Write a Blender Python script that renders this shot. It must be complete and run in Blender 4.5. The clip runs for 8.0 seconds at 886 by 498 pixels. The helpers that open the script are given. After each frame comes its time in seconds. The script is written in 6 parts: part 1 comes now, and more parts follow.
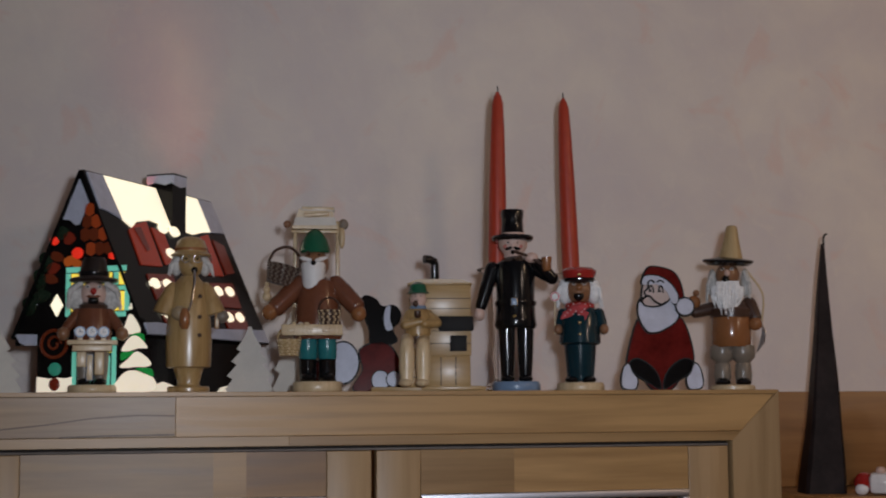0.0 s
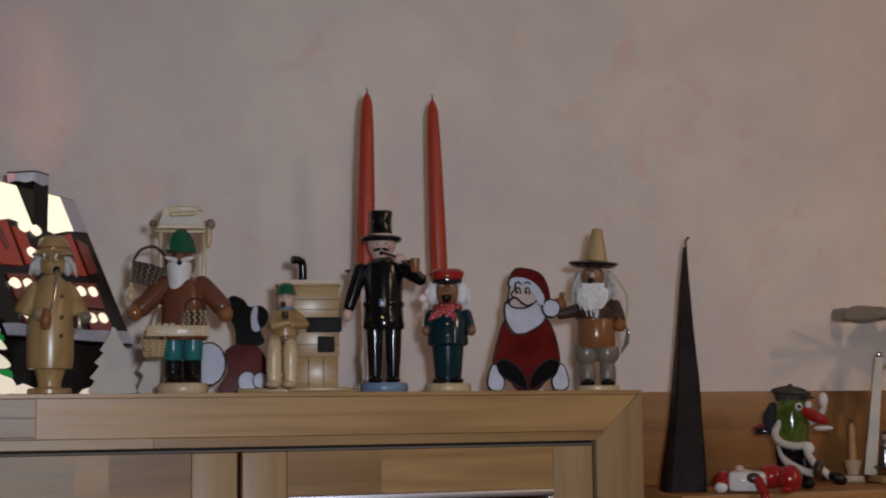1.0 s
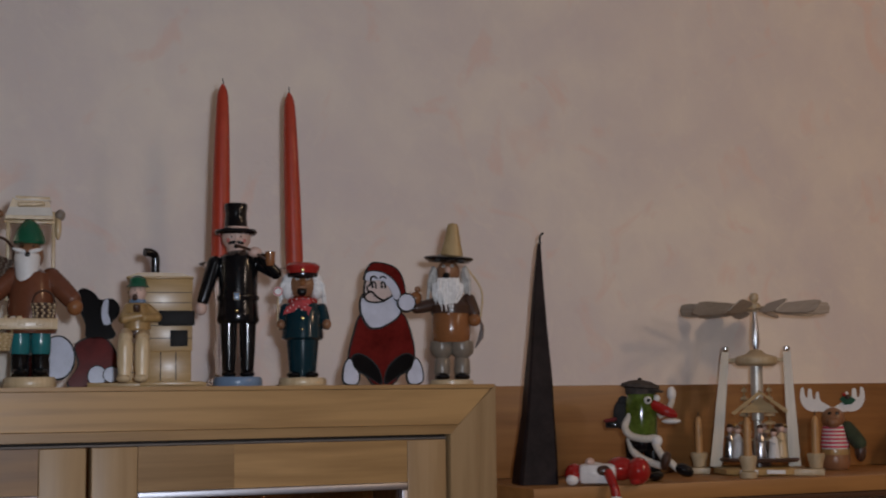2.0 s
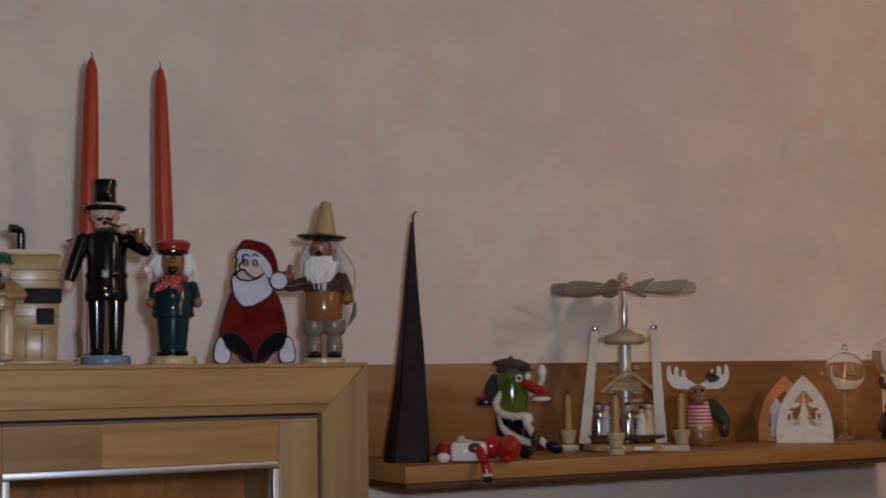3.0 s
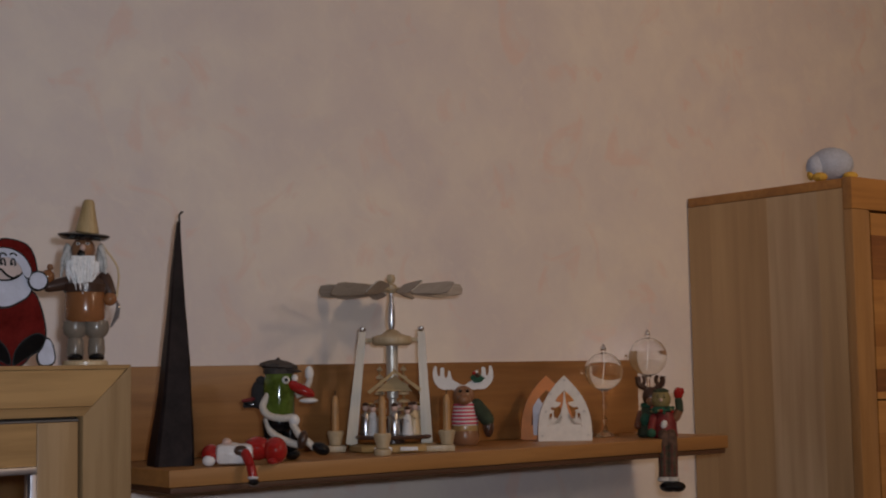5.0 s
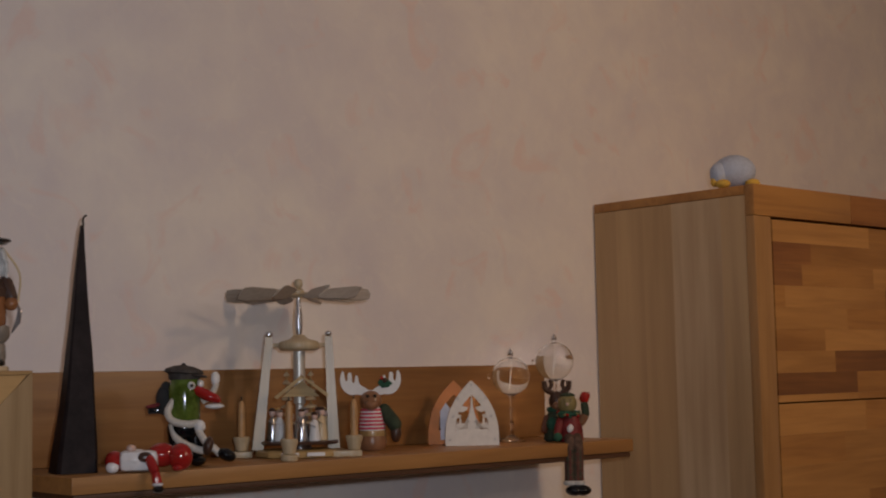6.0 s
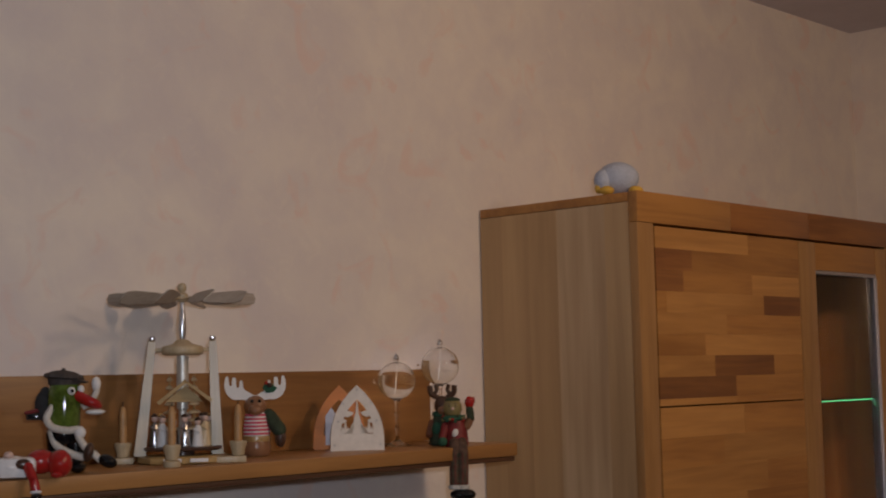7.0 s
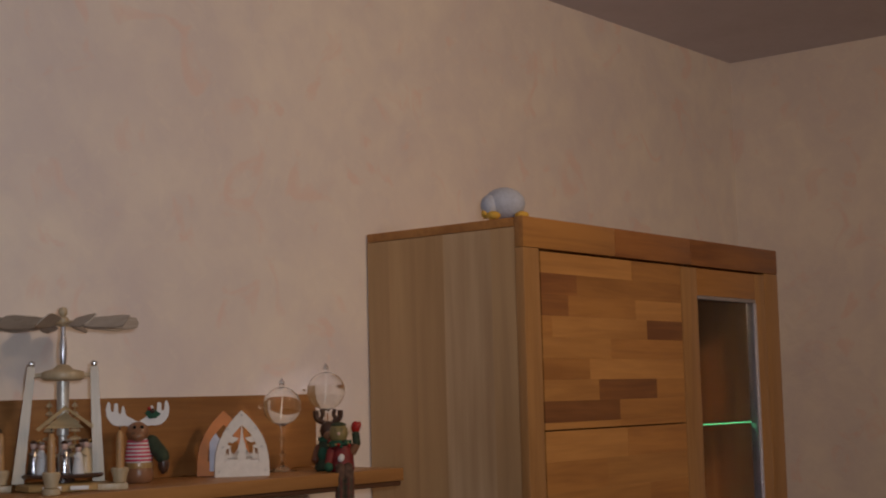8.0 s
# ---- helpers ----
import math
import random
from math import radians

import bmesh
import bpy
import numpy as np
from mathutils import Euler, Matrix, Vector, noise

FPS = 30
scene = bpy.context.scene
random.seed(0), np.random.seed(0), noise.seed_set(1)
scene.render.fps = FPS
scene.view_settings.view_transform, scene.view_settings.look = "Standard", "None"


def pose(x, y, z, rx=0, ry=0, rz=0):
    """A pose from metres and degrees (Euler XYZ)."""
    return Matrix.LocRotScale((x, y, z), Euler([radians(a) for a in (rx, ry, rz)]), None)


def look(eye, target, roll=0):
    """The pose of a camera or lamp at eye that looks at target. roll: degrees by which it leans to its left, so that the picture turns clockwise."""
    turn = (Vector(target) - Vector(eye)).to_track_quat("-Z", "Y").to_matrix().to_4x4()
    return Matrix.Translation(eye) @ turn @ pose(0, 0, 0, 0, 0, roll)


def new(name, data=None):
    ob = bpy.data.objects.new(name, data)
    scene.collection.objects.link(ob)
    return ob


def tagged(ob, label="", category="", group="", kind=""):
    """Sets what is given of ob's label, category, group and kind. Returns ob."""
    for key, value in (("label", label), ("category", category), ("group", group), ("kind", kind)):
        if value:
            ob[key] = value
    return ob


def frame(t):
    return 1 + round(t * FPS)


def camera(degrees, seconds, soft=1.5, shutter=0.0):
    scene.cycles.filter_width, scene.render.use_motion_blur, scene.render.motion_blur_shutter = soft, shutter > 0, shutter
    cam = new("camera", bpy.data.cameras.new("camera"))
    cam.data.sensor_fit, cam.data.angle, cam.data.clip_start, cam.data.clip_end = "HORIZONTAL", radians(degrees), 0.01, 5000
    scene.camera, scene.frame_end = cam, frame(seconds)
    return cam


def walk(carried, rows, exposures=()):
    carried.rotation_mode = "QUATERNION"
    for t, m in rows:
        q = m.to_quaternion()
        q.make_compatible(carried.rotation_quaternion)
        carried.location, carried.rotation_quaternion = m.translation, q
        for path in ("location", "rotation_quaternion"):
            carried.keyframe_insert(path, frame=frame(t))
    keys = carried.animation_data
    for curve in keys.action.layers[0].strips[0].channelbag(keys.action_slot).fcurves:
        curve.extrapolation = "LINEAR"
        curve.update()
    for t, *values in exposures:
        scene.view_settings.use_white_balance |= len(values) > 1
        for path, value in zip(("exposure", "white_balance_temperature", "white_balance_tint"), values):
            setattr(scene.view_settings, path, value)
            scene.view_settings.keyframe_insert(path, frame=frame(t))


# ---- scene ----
# A fixed standpoint: the camera pans right along a wall of living-room furniture.
cam = camera(34.13, 8.0, soft=2.0, shutter=0.25)
EYE = (-0.8435, -1.7, 1.4367)
PATH = [  # seconds, degrees right of the wall's normal, degrees up, roll
    (0.0, 13.416, 6.051, -0.354), (0.5, 15.997, 6.063, -0.461), (1.0, 18.663, 6.055, -0.542),
    (1.5, 21.641, 6.024, -0.571), (1.7, 22.76, 5.95, -0.592), (2.8, 28.50, 5.04, -0.711),
    (3.0, 29.447, 4.858, -0.733), (3.5, 32.148, 4.699, -0.771), (4.0, 34.72, 4.686, -0.834),
    (4.5, 36.876, 4.726, -0.938), (4.7, 37.615, 4.741, -0.967), (5.8, 41.497, 4.881, -1.128),
    (6.0, 42.324, 4.9, -1.157), (6.5, 44.493, 4.915, -1.225), (7.0, 46.856, 4.992, -1.24),
    (7.5, 49.227, 5.557, -1.28), (8.0, 51.385, 5.856, -1.45),
]


def facing(yaw, pitch, roll):
    a, p = radians(yaw), radians(pitch)
    ahead = Vector((math.sin(a) * math.cos(p), math.cos(a) * math.cos(p), math.sin(p)))
    return look(EYE, Vector(EYE) + ahead, roll)


walk(cam, [(t, facing(a, p, r)) for t, a, p, r in PATH], exposures=[(0.0, 0.34), (1.5, 0.40), (3.5, 0.34), (5.0, 0.31), (6.5, 0.38), (8.0, 0.43)])

# ---- light: the film lamp beside the lens, the room's warm ceiling lamp, an added fill, a dim evening room ----
world = bpy.data.worlds.new("evening")
scene.world = world
world.use_nodes = True
world.node_tree.nodes["Background"].inputs[0].default_value = (0.60, 0.55, 0.62, 1)
world.node_tree.nodes["Background"].inputs[1].default_value = 0.01


def lamp(name, kind, place, target, watts, colour, size):
    data = bpy.data.lights.new(name, kind)
    data.energy, data.color = watts, colour
    if kind == "AREA":
        data.shape, data.size = "DISK", size
    else:
        data.shadow_soft_size = size
    ob = new(name, data)
    ob.matrix_world = look(place, target)
    return ob


film = lamp("film_light", "SPOT", (-0.765, -1.70, 1.50), (0.22, 0.4, 1.52), 35.0, (0.80, 0.86, 0.98), 0.03)
film.data.spot_size, film.data.spot_blend = radians(120), 1.0
lamp("room_light", "AREA", (1.22, -1.50, 2.34), (2.2, 0.4, 1.25), 6.2, (1.0, 0.68, 0.42), 0.24)
# added fill that lifts the right-hand wall and cabinet, no lamp of the room
lamp("fill_light_far", "AREA", (1.3, -3.3, 2.30), (2.4, 0.4, 1.5), 4.6, (1.0, 0.80, 0.66), 0.30)


# ---- materials ----
def material(name, colour=(0.5, 0.5, 0.5), rough=0.5, metal=0.0, coat=0.0, spread=0.12, grain=40.0, bump=0.15, shine=0.5):
    """A paint or varnish with fine and coarse variation of tone and relief."""
    m = bpy.data.materials.new(name)
    m.use_nodes = True
    n, l = m.node_tree.nodes, m.node_tree.links
    b = n["Principled BSDF"]
    b.inputs["Roughness"].default_value, b.inputs["Metallic"].default_value = rough, metal
    b.inputs["Coat Weight"].default_value, b.inputs["Coat Roughness"].default_value = coat, 0.08
    b.inputs["Specular IOR Level"].default_value = shine
    co = n.new("ShaderNodeTexCoord")
    a = n.new("ShaderNodeTexNoise")
    a.inputs["Scale"].default_value, a.inputs["Detail"].default_value = grain, 5.0
    c = n.new("ShaderNodeTexNoise")
    c.inputs["Scale"].default_value, c.inputs["Detail"].default_value = grain * 6, 3.0
    mix = n.new("ShaderNodeMath")
    mix.operation = "MULTIPLY_ADD"
    mix.inputs[1].default_value = 0.4
    ramp = n.new("ShaderNodeValToRGB")
    ramp.color_ramp.elements[0].position, ramp.color_ramp.elements[1].position = 0.5, 0.95
    ramp.color_ramp.elements[0].color = (*[v * (1 - spread) for v in colour], 1)
    ramp.color_ramp.elements[1].color = (*[min(1, v * (1 + spread) + 0.01 * spread) for v in colour], 1)
    bp = n.new("ShaderNodeBump")
    bp.inputs["Strength"].default_value, bp.inputs["Distance"].default_value = bump, 0.001
    l.new(co.outputs["Object"], a.inputs["Vector"])
    l.new(co.outputs["Object"], c.inputs["Vector"])
    l.new(c.outputs["Fac"], mix.inputs[0])
    l.new(a.outputs["Fac"], mix.inputs[2])
    l.new(mix.outputs[0], ramp.inputs[0])
    l.new(ramp.outputs[0], b.inputs["Base Color"])
    l.new(mix.outputs[0], bp.inputs["Height"])
    l.new(bp.outputs[0], b.inputs["Normal"])
    return m


def wood(name, light, dark, rough=0.42, along="x", fine=1.0, vary=0.25, coat=0.06):
    """Varnished wood: long grain, pores, a knot or heart stain here and there, each piece of its own tone."""
    m = bpy.data.materials.new(name)
    m.use_nodes = True
    n, l = m.node_tree.nodes, m.node_tree.links
    b = n["Principled BSDF"]
    b.inputs["Coat Weight"].default_value, b.inputs["Coat Roughness"].default_value = coat, 0.25
    co, info = n.new("ShaderNodeTexCoord"), n.new("ShaderNodeObjectInfo")
    shift = n.new("ShaderNodeVectorMath")
    shift.operation = "MULTIPLY_ADD"
    shift.inputs[1].default_value = (7.3, 3.1, 5.7)
    l.new(info.outputs["Random"], shift.inputs[0])
    l.new(co.outputs["Object"], shift.inputs[2])
    mp = n.new("ShaderNodeMapping")
    s = {"x": (2.2, 34, 34), "y": (34, 2.2, 34), "z": (34, 34, 2.2)}[along]
    mp.inputs["Scale"].default_value = [v * fine for v in s]
    l.new(shift.outputs[0], mp.inputs["Vector"])
    g1, g2, g3 = (n.new("ShaderNodeTexNoise") for _ in range(3))
    g1.inputs["Scale"].default_value, g1.inputs["Detail"].default_value, g1.inputs["Distortion"].default_value = 1.0, 6.0, 1.2
    g2.inputs["Scale"].default_value, g2.inputs["Detail"].default_value = 5.0, 4.0
    mp2 = n.new("ShaderNodeMapping")
    mp2.inputs["Scale"].default_value = [1.6 * fine if v < 10 else 7 * fine for v in s]
    l.new(shift.outputs[0], mp2.inputs["Vector"])
    g3.inputs["Scale"].default_value, g3.inputs["Detail"].default_value, g3.inputs["Distortion"].default_value = 1.0, 3.0, 0.8
    l.new(mp.outputs[0], g1.inputs["Vector"])
    l.new(mp.outputs[0], g2.inputs["Vector"])
    l.new(mp2.outputs[0], g3.inputs["Vector"])
    add = n.new("ShaderNodeMath")
    add.operation = "MULTIPLY_ADD"
    add.inputs[1].default_value = 0.35
    l.new(g2.outputs["Fac"], add.inputs[0])
    l.new(g1.outputs["Fac"], add.inputs[2])
    add2 = n.new("ShaderNodeMath")
    add2.operation = "MULTIPLY_ADD"
    add2.inputs[1].default_value = 0.9
    l.new(g3.outputs["Fac"], add2.inputs[0])
    l.new(add.outputs[0], add2.inputs[2])
    ramp = n.new("ShaderNodeValToRGB")
    ramp.color_ramp.elements[0].position, ramp.color_ramp.elements[1].position = 0.42, 0.74
    ramp.color_ramp.elements[0].color, ramp.color_ramp.elements[1].color = (*dark, 1), (*light, 1)
    half = n.new("ShaderNodeMath")  # the sum runs from about 0.8 to 1.5
    half.operation = "MULTIPLY_ADD"
    half.inputs[1].default_value, half.inputs[2].default_value = 0.8, -0.30
    l.new(add2.outputs[0], half.inputs[0])
    l.new(half.outputs[0], ramp.inputs[0])
    tone = n.new("ShaderNodeMapRange")
    tone.inputs["To Min"].default_value, tone.inputs["To Max"].default_value = 1 - vary, 1 + vary * 0.6
    l.new(info.outputs["Random"], tone.inputs[0])
    hsv = n.new("ShaderNodeHueSaturation")
    l.new(tone.outputs[0], hsv.inputs["Value"])
    l.new(ramp.outputs[0], hsv.inputs["Color"])
    l.new(hsv.outputs[0], b.inputs["Base Color"])
    rr = n.new("ShaderNodeMapRange")
    rr.inputs["To Min"].default_value, rr.inputs["To Max"].default_value = rough - 0.08, rough + 0.12
    l.new(g1.outputs["Fac"], rr.inputs[0])
    l.new(rr.outputs[0], b.inputs["Roughness"])
    bp = n.new("ShaderNodeBump")
    bp.inputs["Strength"].default_value, bp.inputs["Distance"].default_value = 0.12, 0.0008
    l.new(add.outputs[0], bp.inputs["Height"])
    l.new(bp.outputs[0], b.inputs["Normal"])
    return m


def sponged_plaster(name, cream, mauve, blush):
    """Wall paint dabbed on with a sponge: cream and mauve clouds, scattered blush smudges, trowel relief."""
    m = bpy.data.materials.new(name)
    m.use_nodes = True
    n, l = m.node_tree.nodes, m.node_tree.links
    b = n["Principled BSDF"]
    b.inputs["Roughness"].default_value = 0.85
    co = n.new("ShaderNodeTexCoord")

    def cloud(scale, detail, low, high, distortion=0.0, offset=0.0):
        mp = n.new("ShaderNodeMapping")
        mp.inputs["Location"].default_value = (offset, offset, offset)
        t, r = n.new("ShaderNodeTexNoise"), n.new("ShaderNodeMapRange")
        t.inputs["Scale"].default_value, t.inputs["Detail"].default_value, t.inputs["Distortion"].default_value = scale, detail, distortion
        r.inputs["From Min"].default_value, r.inputs["From Max"].default_value = low, high
        l.new(co.outputs["Object"], mp.inputs["Vector"])
        l.new(mp.outputs[0], t.inputs["Vector"])
        l.new(t.outputs["Fac"], r.inputs[0])
        return r.outputs[0], t.outputs["Fac"]

    def blend(fac, one, two, amount):
        x, k = n.new("ShaderNodeMixRGB"), n.new("ShaderNodeMath")
        k.operation = "MULTIPLY"
        k.inputs[1].default_value = amount
        l.new(fac, k.inputs[0])
        l.new(k.outputs[0], x.inputs[0])
        for socket, v in ((x.inputs[1], one), (x.inputs[2], two)):
            if isinstance(v, tuple):
                socket.default_value = (*v, 1)
            else:
                l.new(v, socket)
        return x.outputs[0]

    big, _ = cloud(3.2, 4, 0.38, 0.62, 0.8)
    small, _ = cloud(13, 6, 0.36, 0.68, 0.3, 3.0)
    spots, _ = cloud(8.5, 5, 0.585, 0.68, 1.2, 11.0)
    fine, raw = cloud(70, 5, 0.3, 0.7)
    c = blend(big, cream, mauve, 0.45)
    c = blend(small, c, mauve, 0.34)
    streak, _ = cloud(21, 6, 0.58, 0.70, 1.6, 5.0)
    c = blend(streak, c, cream, 0.32)
    c = blend(spots, c, blush, 0.48)
    c = blend(fine, c, tuple(v * 0.93 for v in cream), 0.20)
    l.new(c, b.inputs["Base Color"])
    bp, bp2 = n.new("ShaderNodeBump"), n.new("ShaderNodeBump")
    bp.inputs["Strength"].default_value, bp.inputs["Distance"].default_value = 0.25, 0.001
    bp2.inputs["Strength"].default_value, bp2.inputs["Distance"].default_value = 0.35, 0.004
    l.new(raw, bp.inputs["Height"])
    l.new(small, bp2.inputs["Height"])
    l.new(bp2.outputs[0], bp.inputs["Normal"])
    l.new(bp.outputs[0], b.inputs["Normal"])
    return m


def clear_glass(name, tint=(1, 1, 1), rough=0.0):
    m = bpy.data.materials.new(name)
    m.use_nodes = True
    b = m.node_tree.nodes["Principled BSDF"]
    b.inputs["Base Color"].default_value = (*tint, 1)
    b.inputs["Roughness"].default_value, b.inputs["Transmission Weight"].default_value, b.inputs["IOR"].default_value = rough, 1.0, 1.45
    return m


PLASTER = sponged_plaster("sponged_plaster", (0.82, 0.745, 0.665), (0.61, 0.545, 0.575), (0.77, 0.545, 0.475))
CEILING = material("ceiling_paint", (0.62, 0.585, 0.63), 0.9, grain=6, spread=0.05)
CARPET = material("carpet", (0.25, 0.19, 0.14), 0.95, grain=60, bump=0.6)
BEECH = wood("beech_varnished", (0.42, 0.248, 0.096), (0.27, 0.150, 0.054), 0.40, "x", 1.0, 0.22)
BEECH_UP = wood("beech_varnished_upright", (0.40, 0.260, 0.128), (0.29, 0.178, 0.080), 0.40, "z", 1.0, 0.14)
BEECH_PALE = wood("beech_sapwood", (0.43, 0.285, 0.148), (0.25, 0.152, 0.072), 0.42, "x", 1.0, 0.12)
BEECH_HEART = wood("beech_heartwood", (0.31, 0.172, 0.068), (0.19, 0.098, 0.036), 0.42, "x", 1.0, 0.10)
STREAK = wood("heart_stain", (0.15, 0.088, 0.052), (0.10, 0.056, 0.032), 0.5, "x")
HEART = wood("core_beech", (0.44, 0.206, 0.054), (0.31, 0.132, 0.033), 0.42, "x", 1.0, 0.14)
HEART_LIGHT = wood("core_beech_sapwood", (0.50, 0.248, 0.072), (0.38, 0.176, 0.047), 0.42, "x", 1.0, 0.10)
HEART_UP = wood("core_beech_upright", (0.53, 0.345, 0.172), (0.41, 0.255, 0.120), 0.45, "z", 0.35, 0.06)
HEART_UP_PALE = wood("core_beech_upright_pale", (0.63, 0.455, 0.275), (0.42, 0.280, 0.155), 0.45, "z", 0.35, 0.04)
HEART_UP_DARK = wood("core_beech_upright_dark", (0.51, 0.335, 0.172), (0.36, 0.226, 0.110), 0.45, "z", 0.35, 0.04)
HEART_STILE = wood("core_beech_stile", (0.40, 0.215, 0.078), (0.29, 0.148, 0.050), 0.42, "z", 1.0, 0.10)
HEART_DARK = wood("core_beech_heartwood", (0.30, 0.124, 0.035), (0.18, 0.066, 0.019), 0.42, "x", 1.0, 0.20)
SHELF_WOOD = wood("shelf_veneer", (0.30, 0.142, 0.045), (0.20, 0.088, 0.026), 0.42, "x", 0.8, 0.05)
SHELF_BOARD = wood("shelf_board_veneer", (0.38, 0.185, 0.058), (0.26, 0.118, 0.035), 0.42, "x", 0.8, 0.05)
DARK_EDGE = wood("dark_edge_wood", (0.085, 0.036, 0.016), (0.06, 0.026, 0.012), 0.5, "x")
HOSE_STRIP = material("grey_sealing_strip", (0.20, 0.17, 0.15), 0.5)
DARK_GAP = material("shadow_gap", (0.03, 0.022, 0.016), 0.7)
ALU = material("brushed_aluminium", (0.55, 0.55, 0.60), 0.45, 1.0, grain=120, spread=0.05)
PANE = clear_glass("window_glass", (0.92, 0.89, 0.85))
PANE.node_tree.nodes["Principled BSDF"].inputs["IOR"].default_value = 1.12
BRIGHT_ALU = material("polished_aluminium", (0.72, 0.74, 0.84), 0.28, 1.0, grain=120, spread=0.05)
GLASS_EDGE = clear_glass("glowing_glass_edge", (0.25, 0.95, 0.55), 0.05)
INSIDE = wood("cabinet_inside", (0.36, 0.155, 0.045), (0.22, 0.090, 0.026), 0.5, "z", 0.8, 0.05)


edge = GLASS_EDGE.node_tree.nodes["Principled BSDF"]  # its gleam is put in as emission, no diode is modelled
edge.inputs["Emission Color"].default_value, edge.inputs["Emission Strength"].default_value = (0.20, 0.95, 0.42, 1), 0.38


# ---- building helpers ----
def box(bm, x0, x1, y0, y1, z0, z1, slot=0, bevel=0.0):
    """A block between two corners, its edges eased by bevel."""
    made = bmesh.ops.create_cube(bm, size=1.0)["verts"]
    bmesh.ops.transform(bm, matrix=Matrix.Translation(((x0 + x1) / 2, (y0 + y1) / 2, (z0 + z1) / 2)) @ Matrix.Diagonal((x1 - x0, y1 - y0, z1 - z0, 1)), verts=made)
    faces = {f for v in made for f in v.link_faces}
    if bevel:
        out = bmesh.ops.bevel(bm, geom=list({e for f in faces for e in f.edges}), offset=bevel, segments=2, affect="EDGES", profile=0.5)
        faces = {f for f in faces if f.is_valid} | set(out["faces"])
    for f in faces:
        f.material_index = slot
    return list({v for f in faces for v in f.verts})


def mesh_of(name, bm, materials, smooth=True, angle=35):
    for f in bm.faces:
        f.smooth = smooth
    if smooth:
        for e in bm.edges:
            if len(e.link_faces) == 2 and e.calc_face_angle(0) > radians(angle):
                e.smooth = False
    me = bpy.data.meshes.new(name)
    bm.to_mesh(me)
    bm.free()
    for m in materials if isinstance(materials, (list, tuple)) else [materials]:
        me.materials.append(m)
    return me


def part(name, bm, material, parent, label=""):
    """One mesh under a thing or under a part."""
    ob = new(name, mesh_of(name, bm, material))
    ob.parent = parent
    return tagged(ob, label)


def thing(name, label, category, m=None, group="", kind=""):
    ob = new(name)
    ob.empty_display_size = 0.05
    if m is not None:
        ob.matrix_world = m
    return tagged(ob, label, category, group, kind)


def block(name, x0, x1, y0, y1, z0, z1, material, parent, label="", bevel=0.0015):
    """A plain board as a part, with its origin at its middle so that grain differs from board to board."""
    bm = bmesh.new()
    cx, cy, cz = (x0 + x1) / 2, (y0 + y1) / 2, (z0 + z1) / 2
    box(bm, x0 - cx, x1 - cx, y0 - cy, y1 - cy, z0 - cz, z1 - cz, 0, bevel)
    ob = part(name, bm, material, parent, label)
    ob.location = (cx, cy, cz)
    return ob


def prism(bm, outline, y0, y1, slot=0):
    """An outline in x and z, given thickness from y0 to y1."""
    front = [bm.verts.new((x, y0, z)) for x, z in outline]
    back = [bm.verts.new((x, y1, z)) for x, z in outline]
    faces = [bm.faces.new(front), bm.faces.new(back[::-1])]
    for i in range(len(outline)):
        j = (i + 1) % len(outline)
        faces.append(bm.faces.new((front[j], front[i], back[i], back[j])))
    for f in faces:
        f.material_index = slot
    bmesh.ops.recalc_face_normals(bm, faces=faces)
    return front + back


# ---- the room ----
WALL_Y, EAST, WEST, SOUTH, HIGH = 0.40, 3.279, -2.6, -4.2, 2.474


def slab(name, x0, x1, y0, y1, z0, z1, material, label, category):
    bm = bmesh.new()
    box(bm, x0, x1, y0, y1, z0, z1)
    return tagged(new(name, mesh_of(name, bm, material, False)), label, category, kind="structure")


slab("wall_north", WEST, EAST, WALL_Y, WALL_Y + 0.2, 0, HIGH, PLASTER, "cream and mauve sponge-painted plaster wall behind the cabinets", "wall")
slab("wall_east", EAST, EAST + 0.2, SOUTH - 0.2, WALL_Y + 0.2, 0, HIGH, PLASTER, "sponge-painted plaster wall meeting the ceiling in the corner", "wall")
slab("wall_west", WEST - 0.2, WEST, SOUTH - 0.2, WALL_Y + 0.2, 0, HIGH, PLASTER, "plain plaster wall closing the room", "wall")
slab("wall_south", WEST, EAST, SOUTH - 0.2, SOUTH, 0, HIGH, PLASTER, "plain plaster wall closing the room behind", "wall")
slab("floor", WEST - 0.2, EAST + 0.2, SOUTH - 0.2, WALL_Y + 0.2, -0.1, 0, CARPET, "brown carpeted floor of the living room", "floor")
slab("ceiling", WEST - 0.2, EAST + 0.2, SOUTH - 0.2, WALL_Y + 0.2, HIGH, HIGH + 0.1, CEILING, "plain pale painted ceiling in dim light", "ceiling")

# ---- the beech display cabinet that carries the smokers ----
cab = thing("display_cabinet", "light beech display cabinet with mitred front frame and glazed doors", "cabinet", pose(0, 0, 0))
CL, CT = -1.05, 1.45
block("top_board", CL, 0, 0.003, 0.385, CT - 0.005, CT, BEECH, cab)
block("side_panel", -0.022, 0, 0.02, 0.385, 0.06, CT - 0.006, BEECH_UP, cab)
block("side_panel", CL, CL + 0.022, 0.02, 0.385, 0.06, CT - 0.006, BEECH_UP, cab)
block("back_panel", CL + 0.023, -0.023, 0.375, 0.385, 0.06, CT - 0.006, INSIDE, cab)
block("plinth", CL + 0.01, -0.01, 0.04, 0.37, 0.0, 0.06, BEECH, cab)
block("cabinet_floor", CL + 0.023, -0.023, 0.02, 0.374, 0.06, 0.085, BEECH, cab)
block("inner_shelf", CL + 0.023, -0.023, 0.06, 0.373, 1.02, 1.04, INSIDE, cab)


